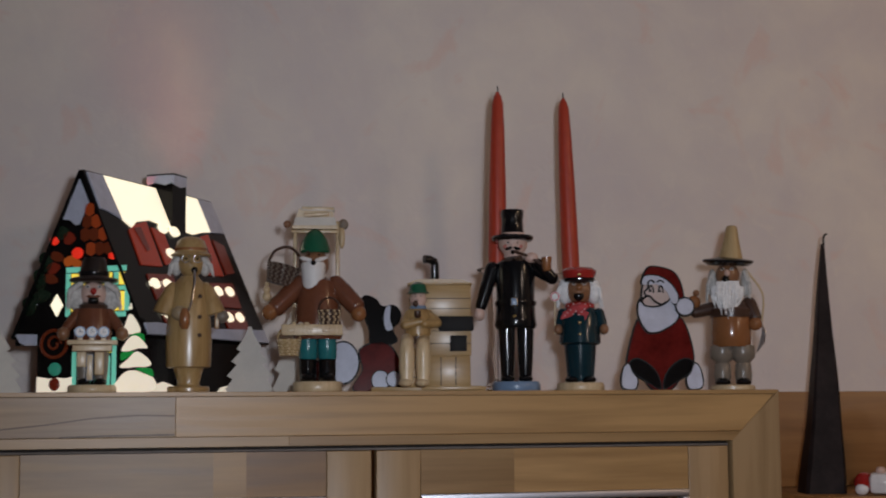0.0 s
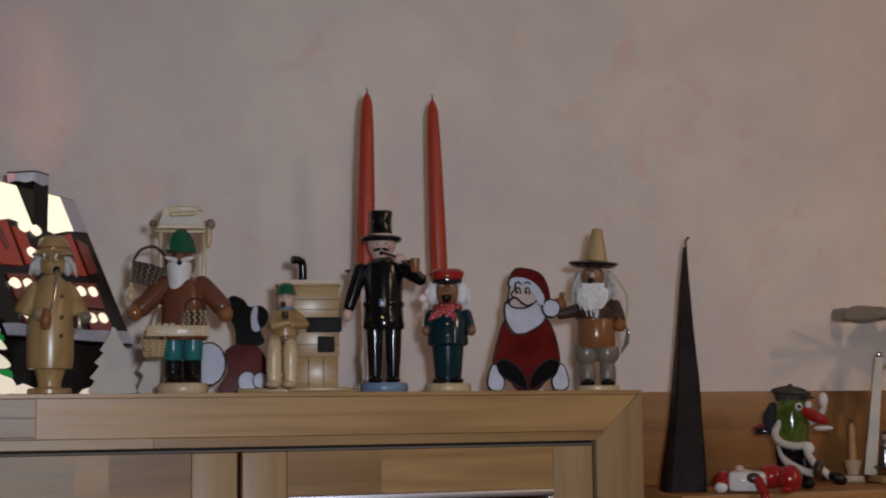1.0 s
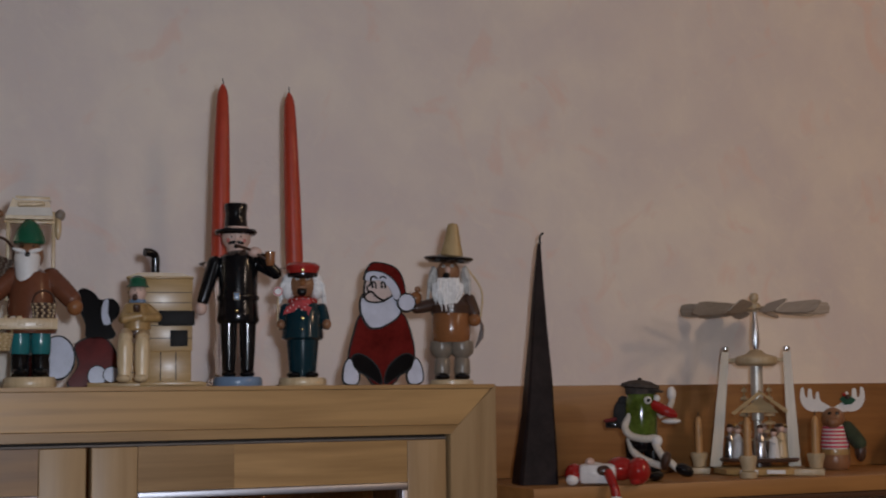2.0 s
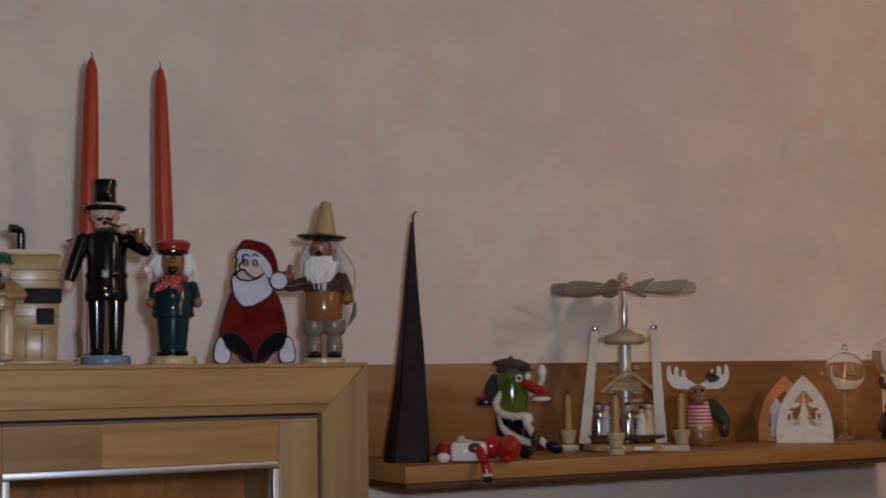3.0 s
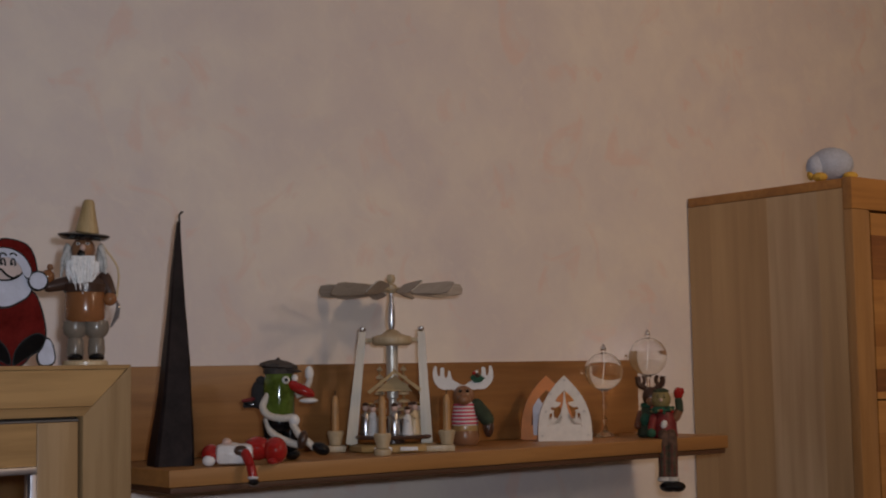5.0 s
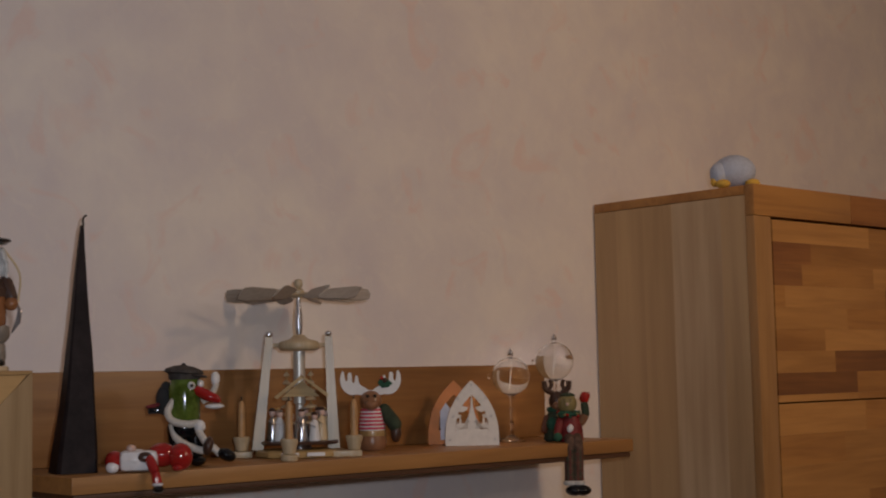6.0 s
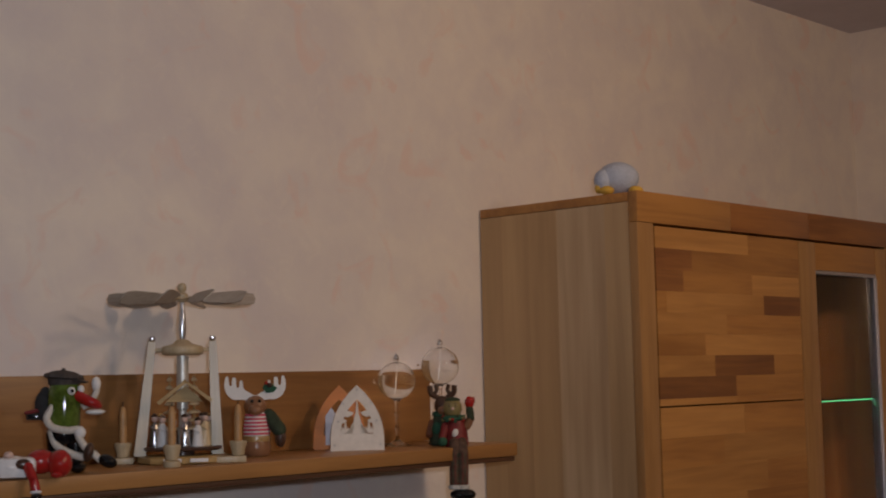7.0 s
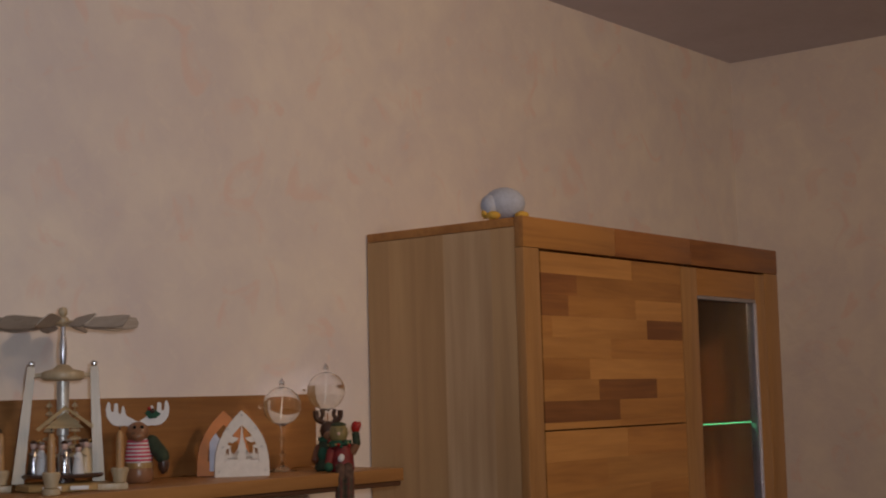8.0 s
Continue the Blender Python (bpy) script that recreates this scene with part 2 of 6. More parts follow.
def mitred(name, outline, y0, y1, material, label=""):
    bm = bmesh.new()
    prism(bm, outline, y0, y1)
    bmesh.ops.bevel(bm, geom=bm.edges[:], offset=0.0004, segments=1, affect="EDGES")
    return part(name, bm, material, cab, label)


# top rail: staves side by side, the last one mitred to the upright
cuts = [CL, -0.756, -0.067]
for i in range(2):
    a, b = cuts[i] + 0.00004, cuts[i + 1] - 0.00004
    if i == 0:
        outline = [(a, 1.4445), (a + 0.046, 1.3985), (b, 1.3985), (b, 1.4445)]
    else:
        outline = [(a, 1.3985), (-0.0510, 1.3985), (-0.0060, 1.4445), (a, 1.4445)]
    mitred("rail_stave", outline, 0.0, 0.02, BEECH if i else BEECH_PALE)
lips = [CL + 0.05, -0.625, -0.0545]
for i in range(2):
    mitred("rail_lip", [(lips[i] + 0.00004, 1.3865), (lips[i + 1] - (0.00004 if i == 0 else 0.011), 1.3865), (lips[i + 1] - 0.00004, 1.3982), (lips[i] + 0.00004, 1.3982)], -0.004, 0.02, BEECH if i else BEECH_PALE)
mitred("rail_top_lip", [(CL, 1.4448), (-0.0052, 1.4448), (0.0, 1.450), (CL, 1.450)], -0.003, 0.0028, BEECH)
mitred("upright", [(-0.0662, 0.085), (0.0, 0.085), (0.0, 1.4492), (-0.0655, 1.3868)], -0.002, 0.0195, BEECH_UP)
mitred("upright", [(CL, 0.085), (CL + 0.0635, 0.085), (CL + 0.0628, 1.3868), (CL, 1.4492)], -0.002, 0.0195, BEECH_UP)


def cabinet_door(x0, x1, name, cuts_at, tones):
    """A framed door: two stiles, a staved top rail, a bottom rail, and a pane in an aluminium bead."""
    top, low, mid = 1.380, 0.09, (x0 + x1) / 2
    door = thing(name, "beech-framed glass door with aluminium bead", "")
    door.parent = cab
    del door["label"]
    tagged(door, "beech-framed glass door with aluminium bead")
    block("stile", x0, x0 + 0.0535, 0.001, 0.021, low, top, BEECH_UP, door)
    block("stile", x1 - 0.0535, x1, 0.001, 0.021, low, top, BEECH_UP, door)
    ends = [x0 + 0.054] + [x0 + 0.054 + (x1 - x0 - 0.108) * k for k in cuts_at] + [x1 - 0.054]
    for k in range(len(ends) - 1):
        block("top_rail", ends[k], ends[k + 1] - 0.00005, 0.002, 0.021, 1.3275, top, tones[k], door, "", 0)
    block("bottom_rail", x0 + 0.054, x1 - 0.054, 0.002, 0.021, low, low + 0.06, BEECH, door)
    a, b = x0 + 0.054, x1 - 0.054
    block("bead", a, b, -0.001, 0.020, 1.3185, 1.3270, ALU, door, "brushed aluminium glazing bead")
    block("bead", a, a + 0.0085, -0.001, 0.020, low + 0.061, 1.318, ALU, door, "brushed aluminium glazing bead")
    block("bead", b - 0.0085, b, -0.001, 0.020, low + 0.061, 1.318, ALU, door, "brushed aluminium glazing bead")
    pane = block("pane", a + 0.009, b - 0.009, 0.008, 0.012, low + 0.062, 1.318, PANE, door, "clear glass pane", 0)
    pane.visible_shadow = False


cabinet_door(-0.5205, -0.0705, "right_door", (0.34,), (BEECH, BEECH))
cabinet_door(-0.981, -0.5265, "left_door", (0.62, 0.73), (BEECH_PALE, BEECH, BEECH_HEART))
block("gap_strip", CL + 0.064, -0.067, 0.006, 0.0195, 1.3803, 1.3832, HOSE_STRIP, cab, "grey-brown sealing strip")
block("shadow_gap", CL + 0.064, -0.067, 0.012, 0.0196, 1.3834, 1.3864, DARK_GAP, cab, "dark gap under the rail")

# dark heart streaks that run through the first staves
for points in ([(-1.04, 1.4055), (-0.95, 1.4085), (-0.90, 1.4135), (-0.85, 1.4205), (-0.80, 1.4235), (-0.757, 1.4228)], [(-0.885, 1.3990), (-0.84, 1.4005), (-0.757, 1.4010)]):
    bm = bmesh.new()
    for (x0, z0), (x1, z1) in zip(points, points[1:]):
        quad = [bm.verts.new(v) for v in ((x0, -0.0007, z0 - 0.0008), (x1, -0.0007, z1 - 0.0008), (x1, -0.0007, z1 + 0.0008), (x0, -0.0007, z0 + 0.0008))]
        face = bm.faces.new(quad)
    bmesh.ops.remove_doubles(bm, verts=bm.verts[:], dist=0.0002)
    out = bmesh.ops.extrude_face_region(bm, geom=bm.faces[:])["geom"]
    bmesh.ops.translate(bm, verts=[v for v in out if isinstance(v, bmesh.types.BMVert)], vec=(0, 0.0010, 0))
    bmesh.ops.recalc_face_normals(bm, faces=bm.faces[:])
    part("heart_streak", bm, STREAK, cab, "dark heart streak in the wood")

# ---- the wall shelf with its back board ----
SH0, SH1, SHY, SHT = 0.129, 1.320, 0.14, 1.302
shelf = thing("wall_shelf", "orange-brown wooden wall shelf with a low back board", "shelf", pose(0, 0, 0))
block("shelf_board", SH0, SH1, SHY, WALL_Y, SHT - 0.0245, SHT, SHELF_BOARD, shelf)
block("under_edge", SH0 + 0.004, SH1 - 0.004, SHY + 0.004, WALL_Y, SHT - 0.034, SHT - 0.025, DARK_EDGE, shelf, "dark strip set back under the board")
block("back_board", 0.004, 1.33, WALL_Y - 0.018, WALL_Y - 0.001, SHT + 0.0005, 1.4495, SHELF_WOOD, shelf)

# ---- the tall corner cabinet ----
FRONT = 0.0215
X2, X3, Y2, Z2 = 1.514, 2.660, -0.023, 1.797
tall = thing("tall_cabinet", "tall brown core-beech cabinet with staved doors and a narrow glass door", "cabinet", pose(0, 0, 0))
side = thing("side_panel", "brown side glued up from upright planks", "")
side.parent = tall
for a, b, m in ((0.0003, 0.060, HEART_UP_DARK), (0.060, 0.185, HEART_UP_PALE), (0.185, 0.262, HEART_UP), (0.262, 0.336, HEART_UP), (0.336, 0.3975, HEART_UP)):
    block("plank", X2, X2 + 0.024, Y2 + FRONT + a, Y2 + FRONT + b - 0.00005, 0.0, Z2 - 0.021, m, side, "", 0)
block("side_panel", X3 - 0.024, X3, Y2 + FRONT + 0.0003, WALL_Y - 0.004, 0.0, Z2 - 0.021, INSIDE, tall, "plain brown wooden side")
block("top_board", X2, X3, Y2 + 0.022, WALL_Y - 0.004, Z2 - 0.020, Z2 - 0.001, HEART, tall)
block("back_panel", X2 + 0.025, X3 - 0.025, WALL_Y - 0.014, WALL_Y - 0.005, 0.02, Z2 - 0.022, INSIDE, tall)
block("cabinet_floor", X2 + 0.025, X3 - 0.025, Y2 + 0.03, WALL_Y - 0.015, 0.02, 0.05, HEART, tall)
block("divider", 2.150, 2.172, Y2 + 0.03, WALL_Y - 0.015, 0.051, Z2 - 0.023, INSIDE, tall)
block("upright", X2, X2 + 0.056, Y2, Y2 + FRONT, 0.0, Z2 - 0.063, HEART_STILE, tall)
block("upright", X3 - 0.074, X3, Y2, Y2 + FRONT, 0.0, Z2 - 0.063, HEART_STILE, tall)
for a, b in ((X2, 1.862), (1.862, 2.20), (2.20, X3)):
    block("head_stave", a + 0.0003, b - 0.0003, Y2 - 0.001, Y2 + FRONT, Z2 - 0.0625, Z2, HEART if a < 1.6 else HEART_DARK, tall)


def blank_thing(name, parent, label):
    ob = new(name)
    ob.empty_display_size = 0.05
    ob.parent = parent
    return tagged(ob, label)


DOOR_ROWS = (  # from the top: right end of each stave as a share of the width, and its tone
    "0.62 light 1.0 mid", "0.23 dark 1.0 mid", "0.17 dark 0.64 mid 1.0 light", "0.06 mid 0.72 light 1.0 dark",
    "0.45 light 1.0 mid", "0.30 mid 1.0 light", "0.36 light 0.78 dark 1.0 mid", "0.50 dark 1.0 mid")
TONES = {"light": HEART_LIGHT, "mid": HEART, "dark": HEART_DARK}


def laid_panel(parent, x0, x1, z0, z1, rows):
    """A panel of staves laid in the order given."""
    h = (z1 - z0) / len(rows)
    for r, row in enumerate(rows):
        words, x = row.split(), x0
        for k in range(0, len(words), 2):
            e = x0 + (x1 - x0) * float(words[k])
            top = z1 - r * h
            block("stave", x + 0.00004, e - 0.00004, Y2 + 0.001 - 0.0001 * ((r + k) % 3), Y2 + FRONT, top - h + 0.00004, top - 0.00004, TONES[words[k + 1]], parent, "", 0)
            x = e


flap = blank_thing("upper_door", tall, "staved core-beech door with mixed plank tones")
laid_panel(flap, 1.5745, 2.1475, 1.3785, 1.7290, DOOR_ROWS)
laid_panel(flap, 1.5745, 2.1475, 1.3645, 1.3784, ("0.50 light 1.0 mid",))
lower = blank_thing("lower_door", tall, "plain staved core-beech door below the seam")
laid_panel(lower, 1.5745, 2.1475, 0.06, 1.3612, ("0.55 light 1.0 mid", "0.40 mid 1.0 light", "0.70 light 1.0 mid") * 7)

gd = blank_thing("glass_door", tall, "narrow wood-framed glass door")
block("stile", 2.1515, 2.226, Y2, Y2 + FRONT, 0.06, 1.7290, HEART_STILE, gd)
block("stile", 2.530, 2.583, Y2, Y2 + FRONT, 0.06, 1.7290, HEART_STILE, gd)
block("rail", 2.2265, 2.5295, Y2 + 0.0005, Y2 + FRONT, 1.664, 1.7290, HEART, gd)
block("bead", 2.2265, 2.5295, Y2 - 0.0005, Y2 + 0.020, 1.655, 1.6635, ALU, gd, "dull aluminium glazing bead")
block("bead", 2.512, 2.5175, Y2 - 0.002, Y2 + 0.020, 0.10, 1.6545, BRIGHT_ALU, gd, "shining aluminium glazing bead")
block("bead_groove", 2.5177, 2.5233, Y2 + 0.001, Y2 + 0.020, 0.10, 1.6545, ALU, gd, "dull groove in the bead")
block("bead", 2.5235, 2.5295, Y2 - 0.002, Y2 + 0.020, 0.10, 1.6545, BRIGHT_ALU, gd, "shining aluminium glazing bead")
block("rail", 2.2265, 2.5295, Y2 + 0.0005, Y2 + FRONT, 0.06, 0.0995, HEART, gd)
pane = block("pane", 2.227, 2.5115, Y2 + 0.008, Y2 + 0.012, 0.10, 1.6545, PANE, gd, "clear glass pane", 0)
pane.visible_shadow = False
glass_shelf = blank_thing("glass_shelf", tall, "glass shelf with a bright green edge")
block("glass_plate", 2.176, 2.632, Y2 + 0.036, WALL_Y - 0.02, 1.351, 1.357, PANE, glass_shelf, "", 0.0005)
block("front_edge", 2.176, 2.632, Y2 + 0.034, Y2 + 0.0355, 1.3530, 1.3554, GLASS_EDGE, glass_shelf, "green polished glass edge with an added glow", 0)


# ---- small turned and carved things: one unit of a figure is about 0.7 mm ----
class Figure:
    """Collects turned, carved and cut pieces, each with a material slot, into one mesh."""

    def __init__(self, unit):
        self.bm, self.unit, self.mats = bmesh.new(), unit, []

    def slot(self, m):
        if m not in self.mats:
            self.mats.append(m)
        return self.mats.index(m)

    def paint(self, verts, m):
        k = self.slot(m)
        for f in {f for v in verts for f in v.link_faces}:
            f.material_index = k
        return verts

    def blob(self, x, y, z, rx, ry, rz, m, tilt=0, turn=0, seg=16):
        made = bmesh.ops.create_uvsphere(self.bm, u_segments=seg, v_segments=max(8, seg * 5 // 8), radius=1)["verts"]
        bmesh.ops.transform(self.bm, verts=made, matrix=pose(x, y, z, 0, tilt, turn) @ Matrix.Diagonal((rx, ry, rz, 1)))
        return self.paint(made, m)

    def lathe(self, profile, m, x=0, y=0, z=0, seg=28, matrix=None):
        rings = []
        for r, h in profile:
            if r <= 1e-6:
                rings.append([self.bm.verts.new((x, y, z + h))])
            else:
                rings.append([self.bm.verts.new((x + r * math.cos(2 * math.pi * i / seg), y + r * math.sin(2 * math.pi * i / seg), z + h)) for i in range(seg)])
        made, k = [v for r in rings for v in r], self.slot(m)
        for a, b in zip(rings, rings[1:]):
            for i in range(seg):
                j = (i + 1) % seg
                q = [a[i % len(a)], a[j % len(a)], b[j % len(b)], b[i % len(b)]]
                q = [v for n, v in enumerate(q) if v not in q[:n]]
                if len(q) > 2:
                    self.bm.faces.new(q).material_index = k
        for r, flip in ((rings[0], True), (rings[-1], False)):
            if len(r) > 2:
                self.bm.faces.new(r[::-1] if flip else r).material_index = k
        if matrix is not None:
            bmesh.ops.transform(self.bm, matrix=matrix, verts=made)
        return made

    def tube(self, points, radii, m, seg=12):
        pts = [Vector(p) for p in points]
        if not isinstance(radii, (list, tuple)):
            radii = [radii] * len(pts)
        k, rings, side = self.slot(m), [], None
        for i, p in enumerate(pts):
            d = (pts[min(i + 1, len(pts) - 1)] - pts[max(i - 1, 0)]).normalized()
            if side is None:
                side = d.orthogonal().normalized()
            side = (side - d * side.dot(d)).normalized()
            other = d.cross(side)
            rings.append([self.bm.verts.new(p + (side * math.cos(2 * math.pi * n / seg) + other * math.sin(2 * math.pi * n / seg)) * radii[i]) for n in range(seg)])
        for a, b in zip(rings, rings[1:]):
            for i in range(seg):
                j = (i + 1) % seg
                self.bm.faces.new((a[i], a[j], b[j], b[i])).material_index = k
        for r, flip in ((rings[0], True), (rings[-1], False)):
            self.bm.faces.new(r[::-1] if flip else r).material_index = k
        return [v for r in rings for v in r]

    def limb(self, p0, p1, r0, r1, m):
        self.tube([p0, [(a + b) / 2 for a, b in zip(p0, p1)], p1], [r0, (r0 + r1) / 2 * 1.05, r1], m, 14)
        self.blob(*p0, r0, r0, r0, m, seg=14)
        self.blob(*p1, r1, r1, r1, m, seg=14)

    def arc(self, points, r, m, steps=18, seg=10):
        """A round cord through the points, smoothed."""
        p = [Vector(v) for v in points]
        p = [p[0] * 2 - p[1]] + p + [p[-1] * 2 - p[-2]]
        out = []
        for i in range(1, len(p) - 2):
            for n in range(steps // (len(p) - 3) + 1):
                t = n / (steps // (len(p) - 3) + 1)
                out.append(0.5 * ((2 * p[i]) + (p[i + 1] - p[i - 1]) * t + (2 * p[i - 1] - 5 * p[i] + 4 * p[i + 1] - p[i + 2]) * t * t + (3 * p[i] - p[i - 1] - 3 * p[i + 1] + p[i + 2]) * t ** 3))
        out.append(p[-2])
        return self.tube(out, r, m, seg)

    def brick(self, x0, x1, y0, y1, z0, z1, m, bevel=1.2, matrix=None):
        made = box(self.bm, x0, x1, y0, y1, z0, z1, self.slot(m), bevel)
        if matrix is not None:
            bmesh.ops.transform(self.bm, matrix=matrix, verts=made)
        return made

    def plate(self, outline, y0, y1, m):
        return prism(self.bm, outline, y0, y1, self.slot(m))

    def oval(self, x, z, rx, rz, y0, y1, m, n=20, tilt=0):
        c, s = math.cos(radians(tilt)), math.sin(radians(tilt))
        ring = [(rx * math.cos(2 * math.pi * i / n), rz * math.sin(2 * math.pi * i / n)) for i in range(n)]
        return self.plate([(x + a * c - b * s, z + a * s + b * c) for a, b in ring], y0, y1, m)

    def mesh(self, name, angle=40):
        bmesh.ops.scale(self.bm, vec=(self.unit,) * 3, verts=self.bm.verts[:])
        bmesh.ops.recalc_face_normals(self.bm, faces=self.bm.faces[:])
        return mesh_of(name, self.bm, self.mats, True, angle)

    def single(self, name, label, category, m, group=""):
        """A figurine: one mesh."""
        ob = new(name, self.mesh(name))
        ob.matrix_world = m
        return tagged(ob, label, category, group)

    def piece(self, name, parent, label="", angle=40):
        ob = new(name, self.mesh(name, angle))
        ob.parent = parent
        return tagged(ob, label)


def gloss(name, colour, rough=0.22, coat=0.6, spread=0.10, grain=60.0):
    return material(name, colour, rough, 0.0, coat * 0.4, spread, grain, 0.06, 0.4)


BLACK = material("black_lacquer", (0.005, 0.005, 0.006), 0.16, bump=0.03, shine=0.45)
SKIN = gloss("painted_face", (0.62, 0.43, 0.36), 0.35, 0.3)
BLUSH = gloss("rosy_cheek_paint", (0.50, 0.16, 0.13), 0.4, 0.2)
TAN_FACE = gloss("tan_turned_wood", (0.25, 0.12, 0.06), 0.32, 0.4)
WHITE = material("white_paint", (0.72, 0.70, 0.68), 0.5, spread=0.06)
FUR = material("white_fur", (0.84, 0.83, 0.82), 0.95, spread=0.14, grain=220, bump=1.0)
GREY_FUR = material("grey_fur", (0.56, 0.54, 0.51), 0.95, spread=0.25, grain=200, bump=1.0)
CREAM = wood("pale_limewood", (0.64, 0.50, 0.31), (0.50, 0.36, 0.20), 0.38, "z", 5.0, 0.06, 0.3)
TAN = wood("honey_limewood", (0.42, 0.275, 0.115), (0.31, 0.185, 0.068), 0.30, "z", 5.0, 0.06, 0.5)
TAN_HAND = gloss("grey_tan_turned_wood", (0.30, 0.22, 0.13), 0.35, 0.4)
STOVE_TAN = wood("stove_limewood", (0.43, 0.28, 0.112), (0.34, 0.21, 0.075), 0.38, "x", 5.0, 0.10, 0.3)
HATWOOD = wood("straw_limewood", (0.50, 0.36, 0.18), (0.40, 0.27, 0.115), 0.4, "z", 5.0, 0.05, 0.2)
ORANGE = gloss("orange_brown_stain", (0.26, 0.105, 0.04), 0.2, 0.8)
COAT = gloss("red_brown_stain", (0.15, 0.052, 0.026), 0.25, 0.6)
DARKBROWN = gloss("dark_brown_stain", (0.06, 0.03, 0.02), 0.3, 0.5)
DARKHAT = gloss("dark_hat_stain", (0.018, 0.011, 0.009), 0.35, 0.3)
TEAL = gloss("teal_lacquer", (0.02, 0.16, 0.17), 0.25, 0.6)
NAVY = gloss("petrol_lacquer", (0.005, 0.026, 0.036), 0.18, 0.8)
GREEN = gloss("green_lacquer", (0.012, 0.10, 0.05), 0.25, 0.6)
RED = gloss("red_lacquer", (0.36, 0.025, 0.02), 0.25, 0.6)
KERCHIEF = material("red_cotton", (0.42, 0.045, 0.05), 0.8, spread=0.35, grain=90)
IRON = material("matt_black_paint", (0.010, 0.009, 0.009), 0.6, shine=0.2)
BLUEGREY = gloss("blue_grey_lacquer", (0.16, 0.24, 0.36), 0.3, 0.5)
PINK = gloss("pink_stripe", (0.55, 0.07, 0.12), 0.5, 0.1)
GOLD = material("brass", (0.75, 0.58, 0.25), 0.25, 1.0)
SILVER = material("silver_tinsel", (0.62, 0.62, 0.64), 0.25, 1.0)
SATIN = material("satin_silver_tube", (0.62, 0.60, 0.55), 0.42, 0.6)
WAX_RED = gloss("red_wax", (0.42, 0.045, 0.02), 0.38, 0.25)
WAX_BROWN = material("dark_brown_wax", (0.016, 0.010, 0.010), 0.5, spread=0.4, grain=30, bump=0.5, shine=0.15)
WAX_HONEY = gloss("honey_wax", (0.46, 0.26, 0.11), 0.4, 0.2)
WICK = material("burnt_wick", (0.03, 0.028, 0.025), 0.9)
CARD = material("white_card", (0.60, 0.56, 0.50), 0.75, spread=0.06)
LEAD = material("lead_came", (0.008, 0.008, 0.008), 0.5, 0.0, shine=0.2)
GLASS_RED = gloss("red_stained_glass", (0.125, 0.009, 0.007), 0.12, 0.8, 0.35, 25)
GLASS_WHITE = gloss("opal_glass", (0.56, 0.58, 0.68), 0.18, 0.7)
GLASS_BLACK = material("black_stained_glass", (0.007, 0.006, 0.006), 0.15, shine=0.15, bump=0.05)
GLASS_SKIN = gloss("rose_opal_glass", (0.60, 0.48, 0.44), 0.18, 0.7)
PICKLE = gloss("mottled_green_glaze", (0.085, 0.13, 0.018), 0.12, 0.9, 0.6, 26)
FELT = material("grey_felt", (0.035, 0.032, 0.032), 0.95, bump=0.8, grain=150)
CAPCLOTH = material("brown_grey_cap_cloth", (0.055, 0.045, 0.040), 0.85, spread=0.35, bump=0.8, grain=120)
ROPE = material("white_cord", (0.62, 0.57, 0.50), 0.9, bump=0.9, grain=260)
CERAMIC_RED = gloss("red_glaze", (0.33, 0.015, 0.012), 0.12, 0.9)
CERAMIC_WHITE = gloss("white_glaze", (0.72, 0.70, 0.70), 0.2, 0.7)
HOSE = gloss("grey_brown_stain", (0.20, 0.165, 0.13), 0.3, 0.5)
PLAID = material("brown_plaid_cloth", (0.10, 0.055, 0.035), 0.9, spread=0.5, grain=90, bump=0.6)
TARTAN_RED = material("red_tartan_thread", (0.16, 0.018, 0.015), 0.9, spread=0.3, grain=120)
TARTAN_GREEN = material("green_tartan_thread", (0.025, 0.045, 0.022), 0.9, spread=0.3, grain=120)
DEEPRED = gloss("deep_red_cloth", (0.17, 0.014, 0.014), 0.6, 0.1, 0.3)
OLIVE = gloss("olive_tan", (0.24, 0.19, 0.075), 0.5, 0.2)
LEAFGREEN = material("felt_green", (0.015, 0.085, 0.045), 0.8, spread=0.3)
DARKGREEN = material("dark_green_cloth", (0.03, 0.045, 0.022), 0.85, spread=0.4)
PLYWOOD = material("pale_plywood", (0.74, 0.70, 0.645), 0.6, spread=0.07, grain=90)
ORANGE_PAINT = material("orange_paint", (0.62, 0.22, 0.05), 0.55, spread=0.10)
ROOFING = wood("stable_planks", (0.50, 0.36, 0.18), (0.38, 0.26, 0.12), 0.7, "x", 4.0, 0.1, 0.0)
BLADE = wood("blade_veneer", (0.46, 0.40, 0.33), (0.37, 0.31, 0.25), 0.6, "x", 3.0, 0.10, 0.0)
POST = wood("pale_turned_wood", (0.52, 0.415, 0.265), (0.42, 0.32, 0.19), 0.45, "z", 3.0, 0.06, 0.2)
CLEAR = clear_glass("clear_glass")
OIL = clear_glass("lamp_oil", (0.98, 0.96, 0.90))
OIL.node_tree.nodes["Principled BSDF"].inputs["IOR"].default_value = 1.45
PLUSH = material("white_plush", (0.43, 0.48, 0.60), 0.95, spread=0.10, grain=160, bump=1.0)
YELLOW = material("yellow_felt", (0.62, 0.38, 0.06), 0.85)


